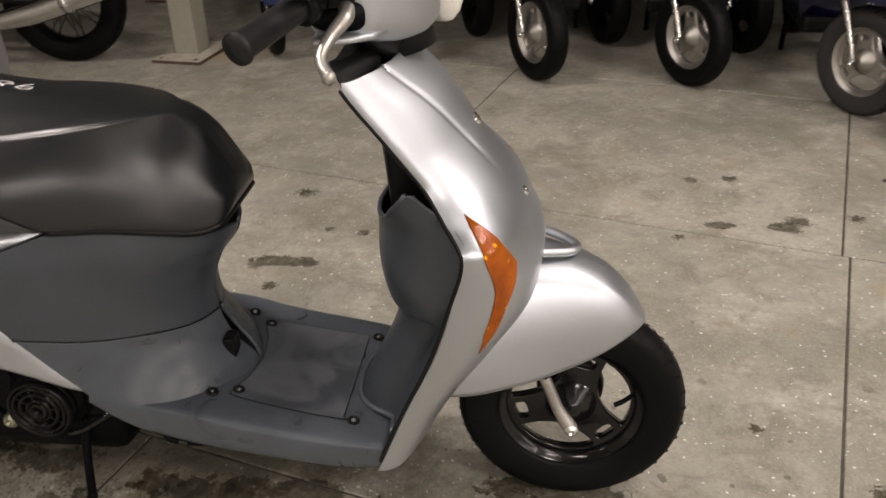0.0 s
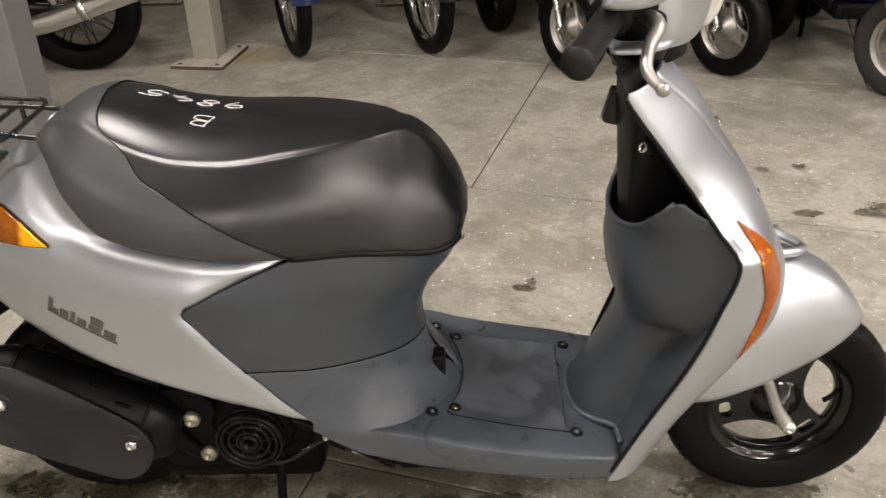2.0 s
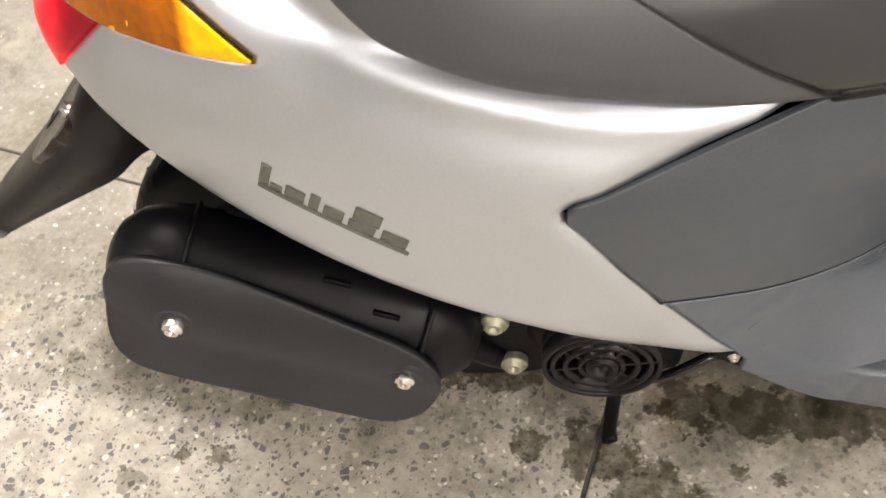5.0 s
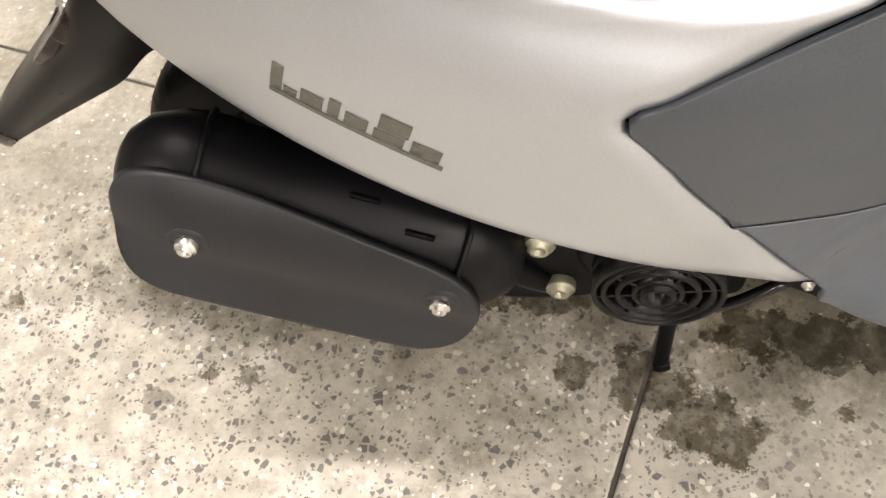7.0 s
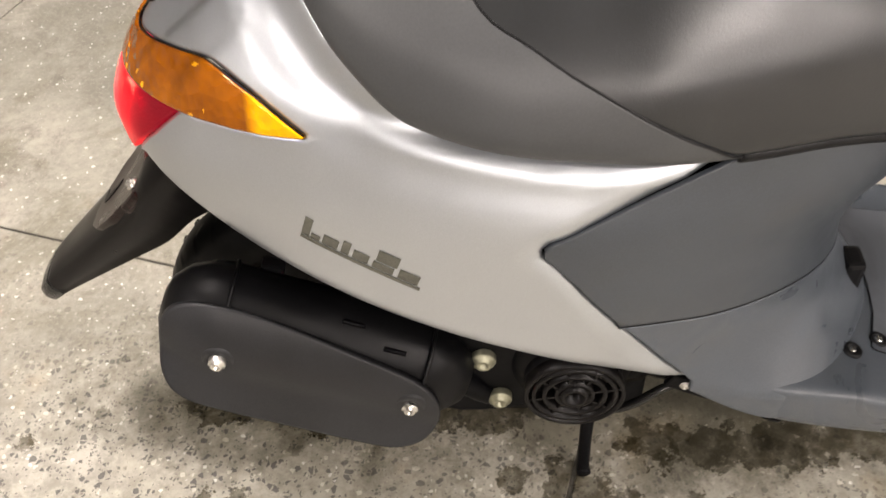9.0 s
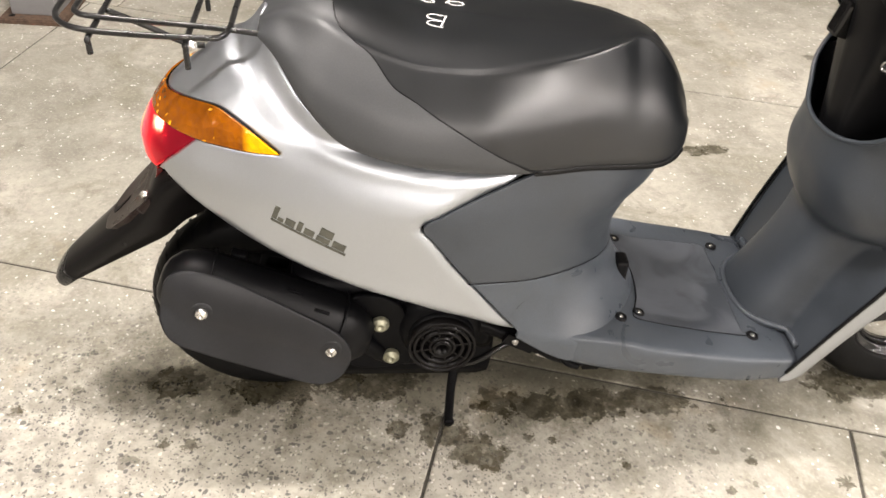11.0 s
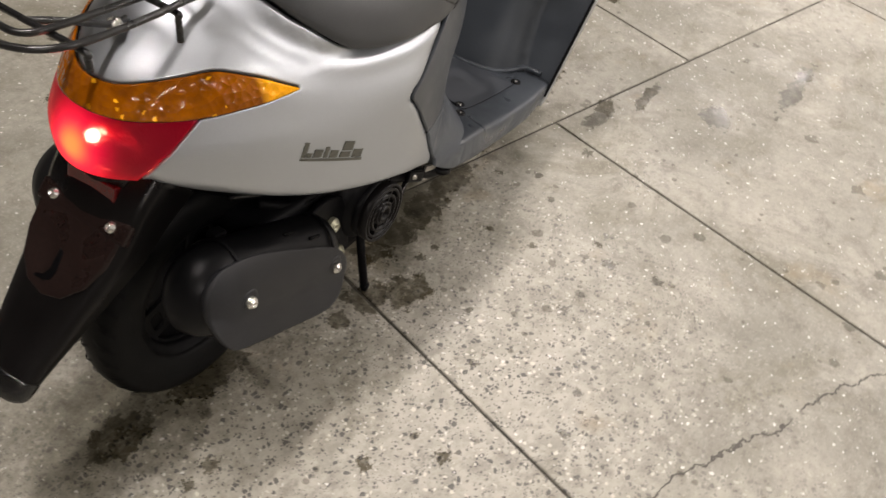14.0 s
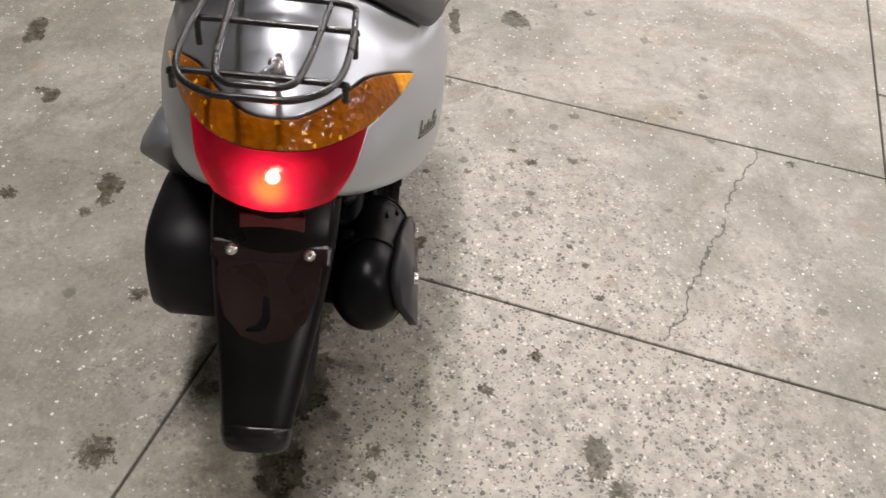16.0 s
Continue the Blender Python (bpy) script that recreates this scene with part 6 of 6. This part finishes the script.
    for y, k in ((0.078, 0.85), (0.086, 1.0), (0.165, 1.0), (0.188, 0.9), (0.197, 0.68)):
        rings.append([(-0.075 + 0.115 * k * abs(math.cos(t)) ** 0.7 * (1 if math.cos(t) > 0 else -1), y, 0.345 + 0.095 * k * abs(math.sin(t)) ** 0.7 * (1 if math.sin(t) > 0 else -1)) for t in np.linspace(0, 2 * math.pi, 40, endpoint=False)])
    part("air_cleaner", loft(rings), DARK_PLASTIC, e, "black plastic air cleaner box")
    # casting seen through the gap above the silencer
    part("casting", box((-0.090, -0.090, 0.388), (0.026, 0.018, 0.014), 0.004, Euler((0, 0.3, 0)).to_matrix()), MUFFLER, e, smooth=False)


engine()


def stand():
    st = part("centre_stand", tube([(0.285, -0.10, 0.175), (0.285, 0.10, 0.175)], 0.012, 10, smooth=1), ENGINE, scooter, "black steel centre stand")
    for s in (1, -1):
        part("leg", tube([(0.272, s * 0.088, 0.175), (0.264, s * 0.102, 0.10), (0.262, s * 0.114, 0.030), (0.262, s * 0.117, 0.010)], 0.0085, 10), ENGINE, st)
        part("foot", tube([(0.262, s * 0.116, 0.010), (0.263, s * 0.124, 0.0095)], 0.0095, 10, smooth=1), ENGINE, st)
    part("pedal", tube([(0.27, 0.10, 0.12), (0.20, 0.14, 0.10), (0.14, 0.17, 0.10)], 0.009, 8), ENGINE, st)


stand()

# ---------------------------------------------------------------- parked machines behind


def parked_scooter(x, y, heading, paint, label, rim_mat, tyre_mat=RUBBER, steer=0.0):
    t = thing("parked_scooter", label, "scooter", "parked machines", pose(x, y, 0, 0, 0, heading))
    wheel = cast_wheel((0, 0, 0.2), 0.2, 0.042, t, rim_mat, "small cast alloy front wheel", turn=40, treads=28, tyre_mat=tyre_mat)
    turned = [wheel]
    for s in (1, -1):
        turned.append(part("fork_leg", tube([(-0.10, s * 0.062, 0.44), (-0.055, s * 0.064, 0.34), (-0.02, s * 0.068, 0.26), (0.0, s * 0.07, 0.205)], 0.013, 10), STEEL, t, "bright fork leg"))
    turned.append(bolt("axle_nut", (0, 0.085, 0.2), (0, 1, 0), 0.012, STEEL, t))
    turned.append(bolt("axle_nut", (0, -0.085, 0.2), (0, -1, 0), 0.012, STEEL, t))
    rings = []
    for fx, w, zl, zt in ((-0.20, 0.135, 0.42, 0.56), (-0.12, 0.125, 0.43, 0.60), (-0.03, 0.115, 0.435, 0.60), (0.06, 0.095, 0.435, 0.565), (0.11, 0.07, 0.43, 0.52), (0.15, 0.025, 0.43, 0.46)):
        half = spline([(w, zl), (w, zl + (zt - zl) * 0.4), (w * 0.7, zl + (zt - zl) * 0.85), (0, zt)], 4)
        rings.append([(fx, -p[0], p[1]) for p in half] + [(fx, p[0], p[1]) for p in reversed(half[:-1])])
    turned.append(part("front_fender", loft(rings), paint, t, "glossy painted front mudguard"))
    for ob in turned:
        ob.rotation_euler = (0, 0, radians(steer))
    rings = []
    for z, fx, w, d in ((0.24, -0.36, 0.17, 0.06), (0.36, -0.29, 0.20, 0.09), (0.50, -0.23, 0.215, 0.12), (0.64, -0.23, 0.20, 0.11), (0.78, -0.27, 0.16, 0.09), (0.86, -0.30, 0.13, 0.06)):
        ring = []
        for k in range(28):
            a = 2 * math.pi * k / 28
            ring.append((fx - 0.06 + d * math.cos(a) * (1.2 if math.cos(a) > 0 else 0.4), w * math.sin(a), z))
        rings.append(ring)
    part("front_panel", loft(rings), paint, t)
    part("step_board", box((-0.52, 0, 0.25), (0.42, 0.33, 0.07), 0.02), DARK_PLASTIC, t, smooth=False)
    rings = []
    for fx, w, zl, zt in ((-0.68, 0.11, 0.26, 0.62), (-0.74, 0.16, 0.27, 0.68), (-0.90, 0.20, 0.33, 0.70), (-1.10, 0.18, 0.42, 0.71), (-1.28, 0.13, 0.50, 0.70), (-1.40, 0.05, 0.56, 0.67)):
        ring = []
        for k in range(24):
            a = 2 * math.pi * k / 24
            ca, sa = math.cos(a), math.sin(a)
            ring.append((fx, w * abs(ca) ** 0.7 * (1 if ca > 0 else -1), (zl + zt) / 2 + (zt - zl) / 2 * abs(sa) ** 0.8 * (1 if sa > 0 else -1)))
        rings.append(ring)
    part("body", loft(rings), paint, t)
    part("seat", box((-0.98, 0, 0.735), (0.58, 0.26, 0.09), 0.035), VINYL, t)
    part("engine", box((-1.0, 0, 0.26), (0.42, 0.20, 0.16), 0.03), ENGINE, t, smooth=False)
    tyre((-1.18, 0, 0.2), 0.2, 0.042, 0.127, RUBBER, t, 0)
    part("rear_hub", lathe([(0, -0.04), (0.10, -0.035), (0.125, -0.025), (0.125, 0.025), (0.10, 0.035), (0, 0.04)], (-1.18, 0, 0.2), "y", 32), ENGINE, t)
    part("handlebar", tube([(-0.40, -0.30, 0.96), (-0.32, -0.16, 0.98), (-0.30, 0, 0.96), (-0.32, 0.16, 0.98), (-0.40, 0.30, 0.96)], 0.017, 10), DARK_PLASTIC, t)
    bm = bmesh.new()
    bmesh.ops.create_uvsphere(bm, u_segments=20, v_segments=12, radius=1)
    bmesh.ops.transform(bm, matrix=Matrix.Translation((-0.24, 0, 0.96)) @ Matrix.Diagonal((0.10, 0.13, 0.085, 1)), verts=bm.verts)
    part("headlight_cover", bm, paint, t)
    part("centre_stand", tube([(-0.80, -0.13, 0.01), (-0.78, -0.10, 0.20), (-0.78, 0.10, 0.20), (-0.80, 0.13, 0.01)], 0.011, 8), ENGINE, t)
    return t


def wire_wheel(centre, r, w, parent, label, metal=None):
    metal = metal or CHROME
    c = Vector(centre)
    rim = r - (0.062 if w < 0.05 else 0.095)
    wheel = part("wheel", lathe([(rim + 0.006, -w * 0.75), (rim + 0.006, -w * 0.6), (rim - 0.008, -w * 0.45), (rim - 0.012, 0), (rim - 0.008, w * 0.45), (rim + 0.006, w * 0.6), (rim + 0.006, w * 0.75)], c, "y", 64), metal, parent, label)
    tyre(centre, r, w, rim, RUBBER, wheel, 40)
    part("hub", lathe([(0, -0.05), (0.02, -0.05), (0.05, -0.042), (0.052, -0.03), (0.035, -0.02), (0.035, 0.02), (0.06, 0.03), (0.06, 0.045), (0, 0.05)], c, "y", 32), ALU, wheel)
    for k in range(36):
        a = 2 * math.pi * k / 36
        s = 1 if k % 2 else -1
        b = a + (0.55 if (k // 2) % 2 else -0.55)
        p = c + Vector((math.cos(a) * 0.045, s * 0.028, math.sin(a) * 0.045))
        q = c + Vector((math.cos(b) * (rim - 0.010), 0, math.sin(b) * (rim - 0.010)))
        part("spoke", tube([p, q], 0.0018, 5, smooth=1), metal, wheel)
    return wheel


def parked_motorcycle(x, y, heading, label, fork_mat, tank_mat, exhaust=False, r=0.28):
    t = thing("parked_motorcycle", label, "motorcycle", "parked machines", pose(x, y, 0, 0, 0, heading))
    wire_wheel((0, 0, r), r, 0.034, t, "chrome wire-spoked front wheel")
    if exhaust:
        wire_wheel((-1.22, 0, r), r, 0.058, t, "black wire-spoked rear wheel with a fat tyre", ENGINE)
    else:
        wire_wheel((-1.22, 0, r), r, 0.040, t, "chrome wire-spoked rear wheel")
    for s in (1, -1):
        part("fork_leg", tube([(0.0, s * 0.075, r), (-0.10, s * 0.078, r + 0.30), (-0.22, s * 0.075, 0.90)], [0.021, 0.021, 0.017], 12), fork_mat, t, "painted fork leg")
    rings = []
    for a in np.linspace(-0.3, 2.3, 18):
        cx, cz = math.cos(a + 0.3), math.sin(a + 0.3)
        ring = []
        for q in np.linspace(-1, 1, 9):
            rr = r + 0.030 - 0.025 * q * q
            ring.append((rr * cx, q * 0.055, r + rr * cz))
        rings.append(ring)
    part("front_fender", loft(rings, closed=False), fork_mat, t)
    for s in (1, -1):
        part("engine_cover", lathe([(0, 0.12), (0.09, 0.12), (0.11, 0.10), (0.115, 0.0), (0, 0.0)] if s > 0 else [(0, -0.12), (0.09, -0.12), (0.11, -0.10), (0.115, 0.0), (0, 0.0)], (-0.62, 0, 0.33), "y", 28), ALU, t)
    part("engine", box((-0.58, 0, 0.36), (0.34, 0.20, 0.26), 0.03), ENGINE, t, smooth=False)
    for k in range(5):
        part("fin", box((-0.46, 0, 0.40 + 0.03 * k), (0.17, 0.17, 0.010), 0.003), ALU, t, smooth=False)
    part("down_tube", tube([(-0.24, 0, 0.80), (-0.34, 0, 0.45), (-0.42, 0, 0.24), (-0.75, 0, 0.22)], 0.02, 10), BIKE_DARK, t)
    rings = []
    for fx, w, zl, zt in ((-0.27, 0.05, 0.70, 0.80), (-0.35, 0.12, 0.68, 0.87), (-0.48, 0.145, 0.67, 0.89), (-0.62, 0.12, 0.68, 0.85), (-0.72, 0.07, 0.70, 0.78)):
        rings.append([(fx, w * math.cos(2 * math.pi * k / 24), (zl + zt) / 2 + (zt - zl) / 2 * math.sin(2 * math.pi * k / 24)) for k in range(24)])
    part("fuel_tank", loft(rings), tank_mat, t)
    part("seat", box((-0.98, 0, 0.76), (0.56, 0.22, 0.08), 0.03), VINYL, t)
    part("side_cover", box((-0.86, 0, 0.56), (0.26, 0.20, 0.22), 0.04), tank_mat, t)
    part("rear_shock", tube([(-1.18, -0.10, 0.32), (-1.05, -0.11, 0.66)], 0.024, 12, smooth=1), CHROME, t)
    part("rear_shock", tube([(-1.18, 0.10, 0.32), (-1.05, 0.11, 0.66)], 0.024, 12, smooth=1), CHROME, t)
    part("swing_arm", tube([(-0.75, -0.08, 0.32), (-1.22, -0.085, r)], 0.02, 10, smooth=1), BIKE_DARK, t)
    part("swing_arm", tube([(-0.75, 0.08, 0.32), (-1.22, 0.085, r)], 0.02, 10, smooth=1), BIKE_DARK, t)
    rings = []
    for a in np.linspace(0.5, 2.7, 14):
        rings.append([((-1.22 - (r + 0.035 - 0.02 * q * q) * math.cos(math.pi - a) * -1), q * 0.06, r + (r + 0.035 - 0.02 * q * q) * math.sin(a)) for q in np.linspace(-1, 1, 7)])
    part("rear_fender", loft(rings, closed=False), BIKE_DARK, t)
    part("handlebar", tube([(-0.36, -0.34, 1.02), (-0.28, -0.16, 1.04), (-0.24, 0, 0.97), (-0.28, 0.16, 1.04), (-0.36, 0.34, 1.02)], 0.012, 10), CHROME, t)
    part("headlight", lathe([(0, 0.0), (0.05, 0.01), (0.08, 0.06), (0.085, 0.12), (0.07, 0.135), (0, 0.14)], (-0.22, 0, 0.86), "x", 28), CHROME, t)
    part("side_stand", tube([(-0.70, 0.10, 0.22), (-0.72, 0.24, 0.02)], 0.010, 8, smooth=1), BIKE_DARK, t)
    if exhaust:
        part("silencer", tube([(-0.55, 0.17, 0.20), (-0.85, 0.19, 0.21), (-1.15, 0.20, 0.265), (-1.38, 0.21, 0.335), (-1.66, 0.215, 0.425)], [0.022, 0.03, 0.05, 0.052, 0.048], 20), CHROME, t, "long chrome exhaust silencer")
        part("silencer_clamp", tube([(-1.34, 0.208, 0.322), (-1.37, 0.209, 0.332)], 0.056, 20, smooth=1), STEEL, t)
    else:
        part("silencer", tube([(-0.46, -0.10, 0.42), (-0.36, -0.12, 0.26), (-0.70, -0.15, 0.20), (-1.30, -0.17, 0.30)], [0.02, 0.02, 0.028, 0.036], 14), CHROME, t)
    return t


parked_motorcycle(-2.36, 2.66, 180, "dark motorcycle with a long chrome exhaust", BIKE_DARK, BIKE_DARK, exhaust=True, r=0.29)
parked_motorcycle(-0.20, 2.80, -68, "motorcycle with blue fork and wire-spoked wheels", BLUE_FORK, BIKE_DARK, r=0.30)
parked_motorcycle(0.42, 2.80, -68, "dark motorcycle with wire-spoked wheels", BIKE_DARK, BIKE_DARK, r=0.30)
parked_scooter(1.05, 2.44, -94, BIKE_DARK, "dark parked scooter with silver cast wheels", ALU, steer=36)
parked_scooter(1.68, 2.38, -92, CREAM, "cream parked scooter with silver cast wheels", ALU, steer=36)
parked_scooter(2.26, 2.06, -92, BLUE, "dark blue parked scooter with dusty tyre", ALU, GREY_RUBBER, steer=36)

# black scooters added in the gaps to block light from the floor behind
for bx, by, turn in ((0.74, 3.12, -90), (1.37, 3.0, -90), (1.97, 2.86, -92), (2.62, 2.66, -94), (3.22, 2.5, -95)):
    parked_scooter(bx, by, turn, BIKE_DARK, "dark scooter added behind the first row to block light", ENGINE, steer=20)
